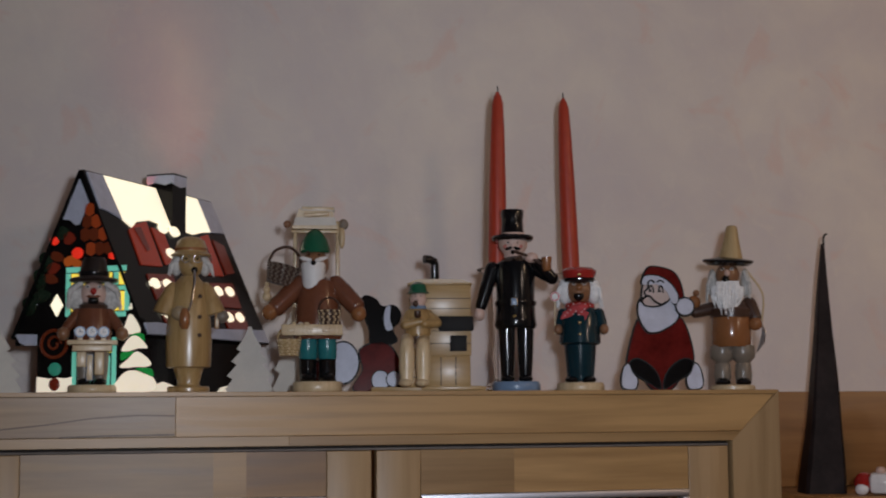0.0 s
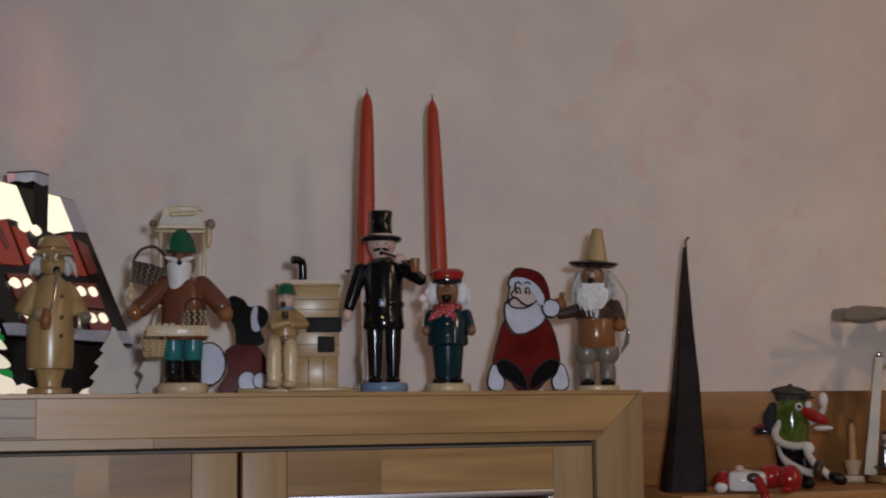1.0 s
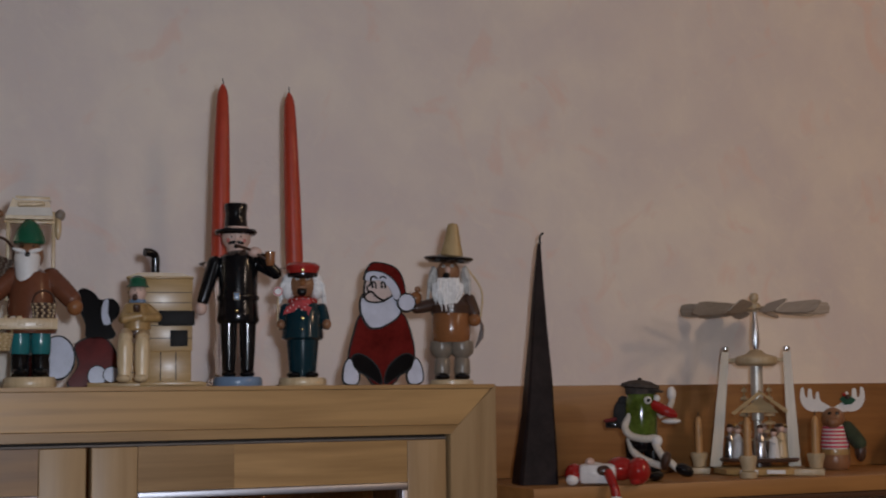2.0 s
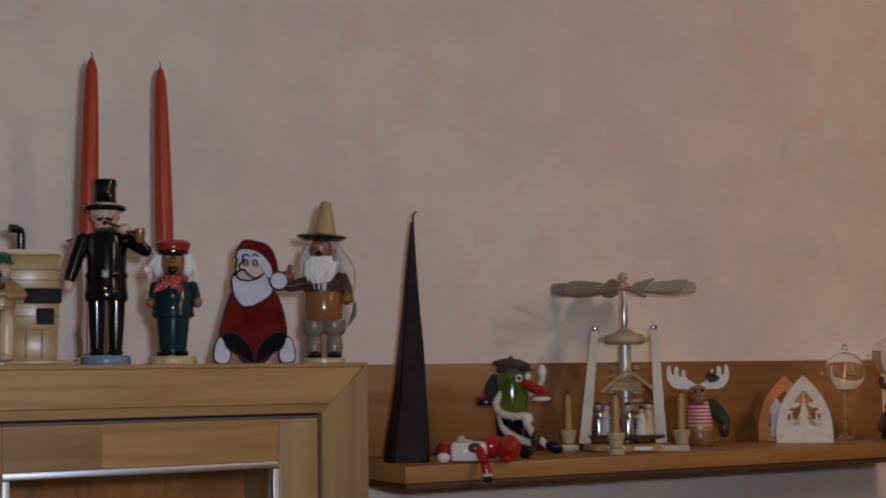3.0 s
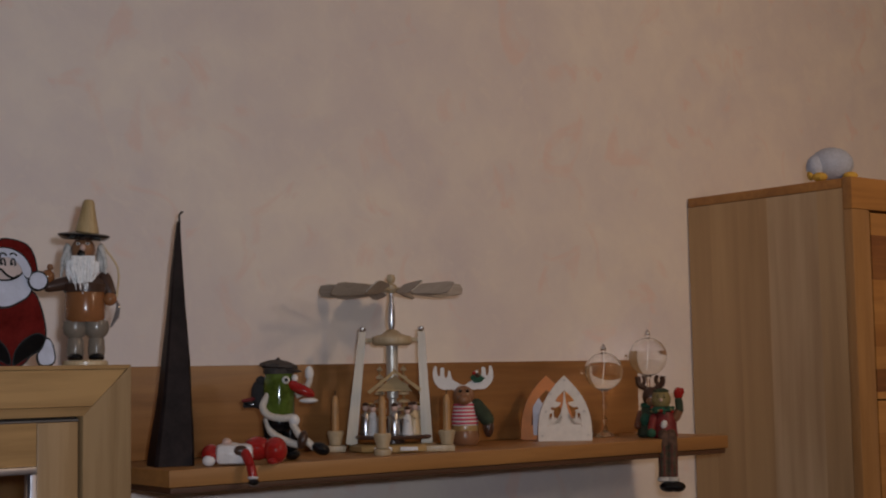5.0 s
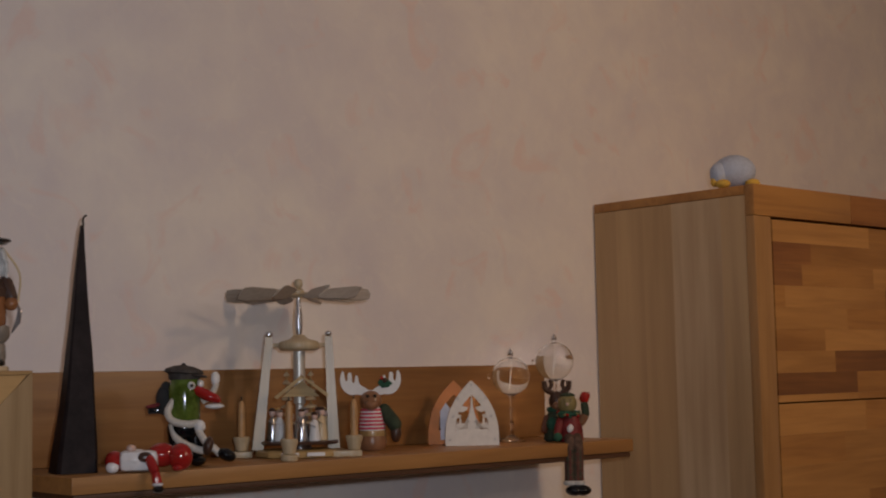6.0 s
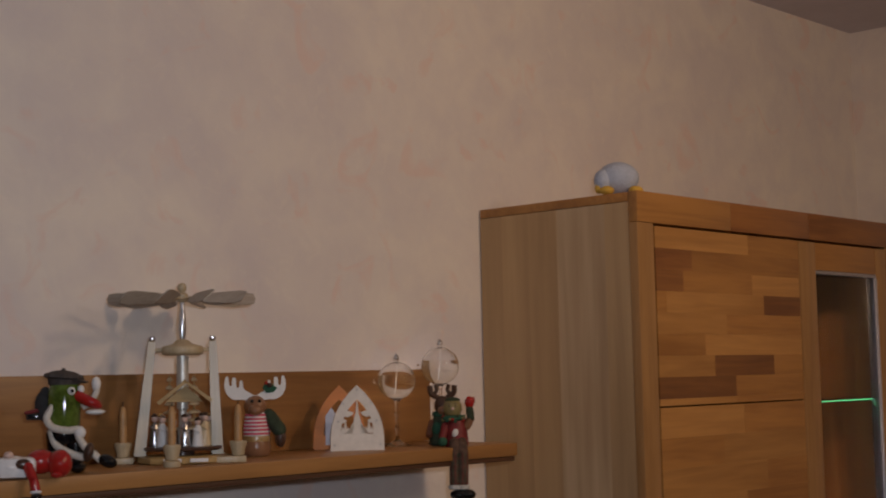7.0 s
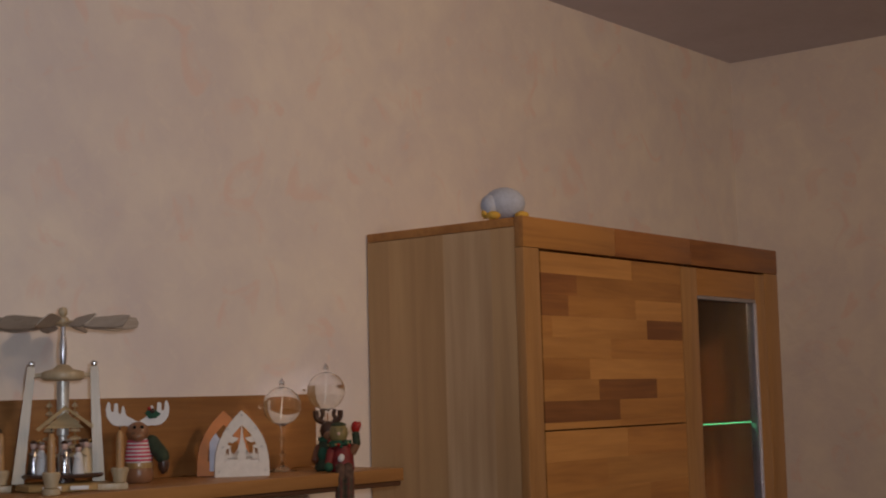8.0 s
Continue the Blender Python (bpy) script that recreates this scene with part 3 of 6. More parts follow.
def glowing(name, colour, strength):
    """Stained glass lit from inside by the lamp's bulb."""
    m = gloss(name, colour, 0.2, 0.5, 0.08, 30)
    b = m.node_tree.nodes["Principled BSDF"]
    b.inputs["Emission Color"].default_value, b.inputs["Emission Strength"].default_value = (*colour, 1), strength
    return m


LIT_WHITE = glowing("lit_opal_glass", (0.90, 0.80, 0.60), 0.85)
LIT_CREAM = glowing("lit_cream_glass", (0.78, 0.69, 0.55), 0.55)
LIT_YELLOW = glowing("lit_yellow_glass", (0.85, 0.62, 0.08), 0.70)
LIT_ORANGE = glowing("lit_orange_glass", (0.36, 0.075, 0.012), 0.32)
LIT_RED = glowing("lit_red_glass", (0.21, 0.020, 0.008), 0.36)
JEWEL_RED = glowing("lit_red_jewel", (0.62, 0.022, 0.010), 0.60)
LIT_TEAL = glowing("lit_turquoise_glass", (0.13, 0.46, 0.35), 0.50)
LIT_GREEN = glowing("lit_green_glass", (0.010, 0.22, 0.04), 0.35)
LIT_ORANGE_DIM = glowing("lit_amber_glass", (0.19, 0.030, 0.008), 0.32)
LIT_TEAL_DARK = glowing("dark_turquoise_glass", (0.02, 0.16, 0.11), 0.4)
AMBER = glowing("dark_amber_glass", (0.085, 0.016, 0.006), 0.22)
GREEN_GLASS = gloss("dark_green_glass", (0.010, 0.024, 0.012), 0.15, 0.5, 0.6)
DIM_RED = glowing("dim_red_glass", (0.10, 0.012, 0.006), 0.3)

TOP = CT + 0.0003  # the cabinet's top


def eyes(f, x, y, z, gap, r=3.6, white=True):
    """A pair of painted eyes under thin brows."""
    for s in (-1, 1):
        if white:
            f.blob(x + s * gap, y, z, r, 2.2, r * 0.75, WHITE, seg=10)
        f.blob(x + s * gap, y - 2.0, z, r * 0.5, 1.2, r * 0.5, BLACK, seg=8)
        f.blob(x + s * gap, y, z + r * 1.7, r * 1.3, 1.8, r * 0.3, DARKBROWN, s * 8, seg=8)


def strands(f, rows, m, seed):
    """Combed hair: tapering locks from a root line to a tip line."""
    rnd = random.Random(seed)
    for root, mid, tip, r in rows:
        j = [rnd.uniform(-4.0, 4.0) for _ in range(3)]
        f.tube([root, mid, (tip[0] + j[0], tip[1] + j[1], tip[2] + j[2])], [r, r * 0.9, r * 0.15], m, 7)


def wicker(f, r0, r1, tall, rows, around, light, dark, matrix):
    """A woven basket: a solid cup wrapped in rows of alternating light and dark weave."""
    made = f.lathe([(r0 * 0.9, 0), (r0, 1), (r1, tall), (r1 - 3, tall), (r0 - 3, 4), (0, 4)], dark, seg=20)
    for r in range(rows):
        a = (r + 0.5) / rows
        w = r0 + (r1 - r0) * a
        for k in range(around):
            t = 2 * math.pi * (k + 0.5 * (r % 2)) / around
            made += f.blob(w * math.cos(t), w * math.sin(t), tall * a, w * 3.0 / around, w * 3.0 / around, tall / rows * 0.5, light if (k + r) % 2 else dark, 0, math.degrees(t), 6)
    made += f.arc([(-r1, 0, tall), (-r1 * 0.75, 0, tall + r1 * 0.75), (0, 0, tall + r1 * 1.15), (r1 * 0.75, 0, tall + r1 * 0.75), (r1, 0, tall)], r1 * 0.09, dark, 16, 8)
    bmesh.ops.transform(f.bm, matrix=matrix, verts=made)


def base_disc(f, r, h, m):
    f.lathe([(r * 0.97, 0), (r, h * 0.12), (r, h * 0.72), (r * 0.93, h), (0, h)], m)


def chimney_sweep():
    f = Figure(0.000738)
    base_disc(f, 42, 16, BLUEGREY)
    for x in (-15, 16):
        f.blob(x, -6, 21, 13, 18, 7, BLACK)
        f.limb((x, 0, 24), (x * 1.05, 0, 112), 11, 15, BLACK)
    f.lathe([(34, 108), (37, 114), (35, 125), (33, 160), (35, 205), (31, 224), (14, 236), (0, 238)], BLACK)
    f.lathe([(36, 148), (36.6, 152), (36, 156)], BLACK)
    f.brick(-9, 3, -40, -34, 146, 160, GOLD)
    for z in (128,):
        f.blob(-3, -35.5, z, 3, 2, 3, GOLD, seg=10)
    f.limb((-40, -2, 213), (-60, -6, 148), 13, 10, BLACK)
    f.blob(-63, -8, 134, 10, 9, 12, SKIN)
    f.limb((36, -2, 214), (64, -14, 195), 13, 11, BLACK)
    f.limb((64, -14, 195), (40, -26, 221), 11, 8, BLACK)
    f.blob(28, -30, 230, 12, 9, 9, SKIN)
    f.lathe([(15, 228), (17, 240), (24, 250), (25, 262), (21, 276), (0, 282)], SKIN, -3)
    eyes(f, -4, -21, 257, 8, 3.2)
    f.blob(-4, -25, 253, 3.6, 4, 5, SKIN, seg=10)
    for side in (-1, 1):
        f.blob(-4 + side * 7, -24, 247, 7.5, 2.6, 2.8, BLACK, side * 16, seg=10)
        f.blob(-4 + side * 13, -19, 251, 4, 3, 4, BLUSH, seg=8)
    f.blob(-4, -22, 241, 4, 4, 4, BLACK, seg=10)
    f.tube([(-3, -25, 242), (18, -34, 234), (46, -36, 218)], 2.6, DARKBROWN)
    f.lathe([(6, 206), (8, 212), (9, 230), (6, 231)], ORANGE, 54, -34)
    f.lathe([(20, 263), (33, 262), (37, 267), (35, 271), (22, 272), (20, 276), (18.5, 298), (20.5, 313), (19, 317), (0, 317)], BLACK, -4)
    f.single("smoker_figurine", "black-lacquered wooden chimney sweep smoker with top hat on a blue-grey disc", "figurine", pose(-0.3207, 0.09, TOP, 0, 0, -15), "wooden smokers")


def sea_captain():
    f = Figure(0.00073)
    base_disc(f, 42, 14, CREAM)
    for x in (-15, 15):
        f.blob(x, -12, 19, 13, 20, 7, BLACK)
    f.lathe([(22, 16), (24, 24), (27, 60), (29, 84), (0, 86)], NAVY)
    f.lathe([(32, 80), (37, 84), (36, 100), (34, 130), (26, 148), (0, 152)], NAVY)
    for x in (-30, 34):
        f.limb((x, 0, 136), (x * 1.24, -6, 106), 10, 8, NAVY)
        f.blob(x * 1.26, -12, 108, 8, 8, 9, TAN_FACE)
    f.lathe([(18, 140), (27, 144), (27, 153), (16, 158)], RED)
    for k in range(9):
        a = math.pi + math.pi * k / 8
        f.blob(26 * math.cos(a), 26 * math.sin(a), 149 + (k % 2) * 3, 1.6, 1.6, 1.6, WHITE, seg=8)
    f.blob(-4, -27, 143, 20, 6, 8, KERCHIEF, -12)
    f.plate([(-4, 146), (-28, 138), (-34, 124), (-14, 130)], -33, -28, KERCHIEF)
    f.plate([(-2, 146), (16, 136), (10, 122), (-4, 132)], -33, -28, KERCHIEF)
    for k in range(8):
        f.blob(-26 + 5 * k, -33.4, 131 + (k * 5) % 12, 1.2, 0.9, 1.2, WHITE, seg=6)
    f.blob(0, 0, 178, 24, 22, 25, TAN_FACE)
    f.blob(0, -23, 181, 6, 6, 6, ORANGE, seg=12)
    f.blob(-1, -22, 166, 9, 5, 9, BLACK, seg=12)
    f.blob(-1, -24, 173, 13, 4, 3.5, TAN_FACE, seg=10)
    eyes(f, 0, -21, 188, 9, 3.6)
    for x in (-26, 26):
        f.blob(x, 2, 176, 13, 15, 23, FUR)
        strands(f, [((x * 0.8, -8 + 4 * k, 192 - 3 * k), (x * 1.4, -8 + 4 * k, 178 - 3 * k), (x * 1.55, -7 + 4 * k, 160 - 4 * k), 5) for k in range(6)], FUR, 3)
    f.lathe([(24, 192), (27, 194), (27, 200), (30, 206), (31, 212), (25, 217), (0, 218)], RED)
    f.lathe([(27.5, 191), (28, 198), (27, 199)], BLACK)
    f.blob(0, -22, 192, 22, 14, 4, BLACK, 0, 0)
    f.blob(0, -28, 204, 4, 2, 4, GOLD, seg=8)
    for z in (98, 118):
        for x in (0,):
            f.blob(x, -35, z, 3, 2, 3, GOLD, seg=8)
    f.tube([(-44, -10, 100), (-43, -14, 160)], 1.6, CREAM)
    f.oval(-43, 166, 8.5, 8.5, -17, -13, RED)
    f.oval(-43, 166, 5.5, 5.5, -18, -16.9, WHITE)
    f.single("smoker_figurine", "petrol-blue wooden captain smoker with red cap and white hair", "figurine", pose(-0.2371, 0.08, TOP, 0, 0, -19), "wooden smokers")


def bearded_traveller():
    f = Figure(0.000757)
    base_disc(f, 39, 9, CREAM)
    for x in (-17, 19):
        f.blob(x, -10, 14, 14, 20, 8, BLACK)
        f.lathe([(13, 14), (15, 24), (14, 44), (12, 48), (20, 56), (22, 66), (20, 78), (0, 84)], HOSE, x, 0)
    f.lathe([(30, 76), (34, 82), (35, 100), (34, 130), (28, 150), (16, 160), (0, 160)], ORANGE)
    f.lathe([(20, 132), (37, 128), (38, 142), (24, 158)], DARKBROWN)
    f.limb((-28, -2, 146), (-62, -10, 138), 12, 10, DARKBROWN)
    f.blob(-64, -14, 156, 12, 11, 12, ORANGE)
    f.blob(-60, -12, 172, 6, 6, 6, TAN_FACE, seg=10)
    f.limb((32, 0, 152), (42, -6, 128), 13, 11, DARKBROWN)
    f.blob(42, -12, 116, 12, 11, 12, ORANGE)
    f.blob(-6, -16, 164, 22, 15, 30, FUR)
    strands(f, [((-30 + k * 2.6, -20 - 6 * math.sin(math.pi * k / 19), 190 - abs(k - 9)), (-31 + k * 2.7 + 2 * math.sin(k * 2.3), -30 - 6 * math.sin(math.pi * k / 19), 160 + 4 * math.sin(k * 1.7)), (-24 + k * 2.0, -30, 120 + abs(k - 9) * 3 + 5 * math.sin(k * 3.1)), 3.8) for k in range(20)], FUR, 8)
    strands(f, [((-22 + k * 2.7, -26, 190), (-23 + k * 2.8 + 2 * math.sin(k * 2.9), -38, 168 + 4 * math.sin(k * 1.9)), (-17 + k * 2.0, -37, 126 + abs(k - 6) * 4 + 5 * math.sin(k * 2.7)), 3.2) for k in range(14)], FUR, 9)
    for x in (-31, 27):
        f.blob(x, 4, 190, 9, 14, 26, GREY_FUR)
        strands(f, [((x * 0.9, -10 + 5 * k, 210), (x * 1.25, -10 + 5 * k, 186), (x * 1.3, -8 + 5 * k, 150 + 4 * k), 4.5) for k in range(6)], GREY_FUR, 12)
    f.blob(-4, -4, 204, 21, 20, 22, TAN_FACE)
    f.blob(-5, -25, 206, 5, 6, 6, SKIN, seg=10)
    eyes(f, -5, -21, 213, 8, 3.6)
    f.blob(-8, -25, 194, 7, 5, 8, BLACK, seg=10)
    f.blob(-8, -27, 185, 6, 4, 3, ORANGE, seg=8)
    tilt = pose(-3, 0, 227, 4, 3, 0)
    f.lathe([(20, -5), (36, -6), (45, 0), (45.5, 3), (42, 5), (24, 7), (18, 9)], BLACK, matrix=tilt)
    f.lathe([(21, 7), (20, 13), (16, 30), (12, 50), (10.5, 60), (8, 65), (0, 67)], HATWOOD, 5, matrix=tilt)
    for k in range(5):
        f.arc([(46 + k * 2, -8 + k * 3, 128 - k * 4), (54 + k, -8, 104), (44 + k * 3, -6, 66 + k * 4)], 1.6, SILVER, 9, 6)
    f.arc([(30, 4, 212), (56, 6, 170), (54, 4, 120)], 2.0, CREAM, 12, 6)
    f.single("smoker_figurine", "brown wooden smoker with white fur beard and pointed cream hat", "figurine", pose(-0.0160, 0.10, TOP, 0, 0, -24), "wooden smokers")


def toy_pedlar():
    f = Figure(0.000707)
    base_disc(f, 44, 18, CREAM)
    for x in (-17, 17):
        f.blob(x, -12, 26, 14, 24, 9, BLACK)
        f.lathe([(14, 18), (15.5, 24), (15, 54), (16.5, 57), (14, 58)], BLACK, x, 0)
        f.lathe([(13, 56), (16.5, 60), (17, 80), (16, 102), (0, 104)], TEAL, x, 0)
    f.lathe([(42, 92), (44, 100), (40, 130), (38, 165), (30, 196), (12, 206), (0, 206)], COAT)
    f.limb((-32, 0, 190), (-72, -8, 150), 17, 17, COAT)
    f.limb((32, 0, 190), (66, -8, 152), 17, 17, COAT)
    f.blob(-84, -14, 140, 14, 13, 15, ORANGE)
    f.blob(72, -14, 138, 14, 13, 15, ORANGE)
    f.brick(-62, 42, -62, -22, 98, 102, CREAM)
    f.brick(-63, 43, -64, -60, 97, 116, CREAM)
    for x in (-62, 39):
        f.brick(x, x + 3, -60, -22, 102, 116, CREAM)
    rnd = random.Random(4)
    for k in range(12):
        x, y = -55 + (k % 6) * 10.5, -54 + (k // 6) * 14
        f.brick(x, x + rnd.uniform(5, 9), y, y + 9, 103, 114 + rnd.uniform(0, 8), (CREAM, WHITE, RED, TAN, GREY_FUR, HATWOOD)[(k * 5) % 6], 0.8)
    for k in range(3):
        f.brick(-52 + 30 * k, -40 + 30 * k, -65, -63.8, 103, 108, DARKBROWN, 0.3)
    wicker(f, 15, 19, 30, 6, 20, CREAM, DARKBROWN, pose(20, -46, 112))
    f.blob(-4, -2, 226, 24, 23, 26, TAN_FACE)
    f.lathe([(12, 0), (17, 4), (20, 30), (22, 52), (20, 58), (0, 60)], WHITE, -8, -14, 170)
    f.blob(-8, -34, 226, 5, 5, 5, BLACK, seg=10)
    f.blob(-8, -35, 232, 3.5, 4, 3.5, TAN_FACE, seg=10)
    for side in (-1, 1):
        f.blob(-8 + side * 13, -28, 233, 13, 5, 4, WHITE, side * -14, seg=10)
    eyes(f, -7, -22, 241, 9, 3.8, False)
    f.lathe([(25, 246), (27.5, 250), (26, 258), (22, 270), (15, 281), (7, 288), (0, 290)], GREEN, -5)
    for x in (-44, 32):
        f.brick(x, x + 7, 14, 22, 150, 306, TAN, 1)
    f.brick(-48, 46, 12, 24, 284, 290, TAN, 1)
    f.plate([(-46, 290), (34, 290), (26, 326), (-34, 326)], -6, 30, CREAM)
    f.plate([(-44, 296), (33, 296), (30, 310), (-40, 310)], -9, -6.2, CARD)
    f.brick(-36, 24, -8, 26, 322, 330, CARD, 1.5, pose(0, 0, 0, 0, 1, 0))
    f.limb((-22, -9, 314), (16, -9, 316), 4, 4, CREAM)
    f.blob(-55, 14, 300, 7, 7, 7, TAN_FACE, seg=12)
    f.blob(46, 14, 300, 9, 8, 10, HOSE, seg=12)
    f.blob(43, 14, 278, 6, 7, 22, CREAM)
    wicker(f, 22, 29, 36, 8, 30, HOSE, DARKBROWN, pose(-68, 2, 190, 0, 14, 0))
    wicker(f, 15, 20, 30, 6, 20, CREAM, HATWOOD, pose(-50, -30, 62))
    for a, b, c in ((8, 168, 10), (6.5, 180, 8), (4, 190, 5)):
        f.blob(-90, -8, b, a, a, c * 0.9, CREAM, seg=12)
    f.single("smoker_figurine", "brown-coated wooden pedlar smoker carrying toys, baskets and a back frame", "figurine", pose(-0.5766, 0.10, TOP, 0, 0, -8), "wooden smokers")


def clock_pedlar():
    f = Figure(0.00067)
    base_disc(f, 42, 13, CREAM)
    for x in (-14, 14):
        f.blob(x, -8, 18, 12, 18, 7, BLACK)
        f.lathe([(10, 14), (13, 40), (14, 78), (0, 80)], HOSE, x, 0)
    f.lathe([(30, 74), (33, 84), (32, 120), (26, 146), (0, 152)], COAT)
    for s in (-1, 1):
        f.limb((s * 27, 0, 138), (s * 45, -8, 112), 10, 9, COAT)
        f.blob(s * 50, -14, 102, 11, 11, 12, TAN_FACE)
        f.blob(s * 31, 4, 168, 16, 15, 24, GREY_FUR)
        strands(f, [((s * 20, -12 + 5 * k, 192), (s * 40, -14 + 5 * k, 176), (s * (46 - k), -12 + 5 * k, 140 + 3 * k), 5.5) for k in range(7)], GREY_FUR, 5)
    f.brick(-42, 42, -46, -14, 82, 90, CREAM)
    f.brick(-34, 34, -44, -20, 70, 82, COAT)
    for x in (-20, 0, 20):
        f.lathe([(7, 0), (7, 5), (0, 6)], WHITE, matrix=pose(x - 1, -40, 104, 90, 0, 0))
        f.brick(x - 1.6, x - 0.6, -47, -46, 104, 109, BLACK, 0)
        f.brick(x - 1, x + 3, -47, -46, 103.5, 104.5, BLACK, 0)
        f.lathe([(9.5, 0), (9.5, 4), (0, 4)], BLUEGREY, matrix=pose(x - 1, -38.5, 104, 90, 0, 0))
        f.brick(x - 6, x + 4, -42, -36, 88, 95, SILVER)
    f.brick(4, 20, -34, -26, 30, 70, TAN)
    f.brick(-26, -10, -32, -26, 44, 70, CREAM)
    f.brick(-10, 2, -30, -26, 20, 66, BLUEGREY)
    f.lathe([(14, 142), (24, 146), (26, 152), (18, 158)], DARKBROWN)
    f.blob(0, 0, 172, 23, 21, 24, SKIN)
    f.blob(0, -22, 176, 6, 6, 6, RED, seg=10)
    f.blob(0, -20, 160, 10, 6, 8, BLACK, seg=10)
    f.blob(0, -22, 167, 13, 4, 3, COAT, seg=10)
    eyes(f, 0, -19, 184, 10, 4.0)
    f.lathe([(22, 192), (40, 193), (43, 197), (40, 200), (26, 203), (24, 214), (21, 230), (18, 237), (0, 239)], DARKHAT)
    f.lathe([(25.4, 204), (27, 208), (26.4, 212)], BLACK)
    f.single("smoker_figurine", "brown wooden clock-seller smoker with grey hair and dark hat", "figurine", pose(-0.8505, 0.05, TOP, 0, 0, -1), "wooden smokers")


def plain_smoker():
    f = Figure(0.000681)
    base_disc(f, 37, 10, TAN)
    f.lathe([(25, 9), (20, 12), (19, 16), (25, 38), (27, 43), (0, 44)], TAN)
    f.lathe([(34, 42), (38, 44), (39.5, 60), (40, 90), (38, 125), (34, 160), (27, 190), (15, 204), (0, 206)], TAN)
    for s in (-1, 1):
        f.lathe([(18, 0), (20, 2), (17, 26), (12, 48), (6, 58), (0, 60)], TAN, matrix=pose(s * 44, -4, 136, 0, -s * 18, 0))
    f.blob(57, -10, 132, 12, 12, 11, HOSE)
    f.brick(44, 52, -18, -14, 110, 138, ORANGE)
    f.blob(-16, -40, 136, 15, 10, 13, TAN_HAND)
    f.blob(2, 0, 226, 23, 22, 25, TAN)
    for x in (-24, 27):
        f.blob(x, 4, 222, 10, 14, 18, GREY_FUR)
        strands(f, [((x * 0.8, -8 + 5 * k, 236), (x * 1.35, -8 + 5 * k, 222), (x * 1.5, -8 + 5 * k, 202 + 2 * k), 4.5) for k in range(5)], GREY_FUR, 6)
    f.lathe([(22, 240), (33, 238), (36, 241), (29, 246), (28, 254), (24, 266), (14, 273), (0, 275)], TAN, 2)
    f.lathe([(28.2, 247), (29.2, 250), (28.2, 253)], ORANGE, 2)
    f.blob(4, -23, 226, 4.5, 6, 5, TAN, seg=10)
    f.blob(8, -21, 213, 6, 4, 6, BLACK, seg=10)
    for x in (-7, 13):
        ring = [(x + 7 * math.cos(k * math.pi / 5), -24, 233 + 7 * math.sin(k * math.pi / 5)) for k in range(11)]
        f.tube(ring, 0.9, SILVER, 6)
        f.blob(x, -21, 233, 2, 1.5, 2, BLACK, seg=8)
    f.arc([(8, -25, 211), (8, -38, 190), (4, -46, 158), (-2, -48, 140)], 2.2, SILVER, 14, 8)
    f.lathe([(5, 0), (9, 8), (9, 26), (6, 34), (4, 36)], ORANGE, -8, -48, 108)
    for z in (166, 130, 98):
        f.blob(18, -34 - (166 - z) * 0.06, z, 3.6, 2.4, 3.6, DARKBROWN, seg=8)
    f.single("smoker_figurine", "plain honey-coloured turned wooden smoker with round hat and pipe", "figurine", pose(-0.7387, 0.055, TOP, 0, 0, -3), "wooden smokers")


def rounded(outline, steps=4):
    """The outline with its corners eased."""
    out, n = [], len(outline)
    for i in range(n):
        p = [Vector(outline[(i + k) % n]) for k in (-1, 0, 1, 2)]
        for q in range(steps):
            t = q / steps
            v = 0.5 * (2 * p[1] + (p[2] - p[0]) * t + (2 * p[0] - 5 * p[1] + 4 * p[2] - p[3]) * t * t + (3 * p[1] - p[0] - 3 * p[2] + p[3]) * t ** 3)
            out.append((v.x, v.y))
    return out


def leaded(parent, u, outline, m, label, y=0.0, rim=3.0):
    """One glass pane in its lead came."""
    cx, cz = sum(p[0] for p in outline) / len(outline), sum(p[1] for p in outline) / len(outline)
    out = []
    for x, z in outline:
        d = math.hypot(x - cx, z - cz) or 1
        out.append((x + (x - cx) / d * rim, max(0.0, z + (z - cz) / d * rim)))
    f = Figure(u)
    f.plate(out, y - 1.5, y + 4, LEAD)
    came = f.piece("lead_came", parent, "dark lead came")
    f = Figure(u)
    f.plate(outline, y - 3, y - 1.55, m)
    f.piece("glass_pane", came, label)


def circle(x, z, rx, rz, n=20):
    return [(x + rx * math.cos(2 * math.pi * i / n), z + rz * math.sin(2 * math.pi * i / n)) for i in range(n)]


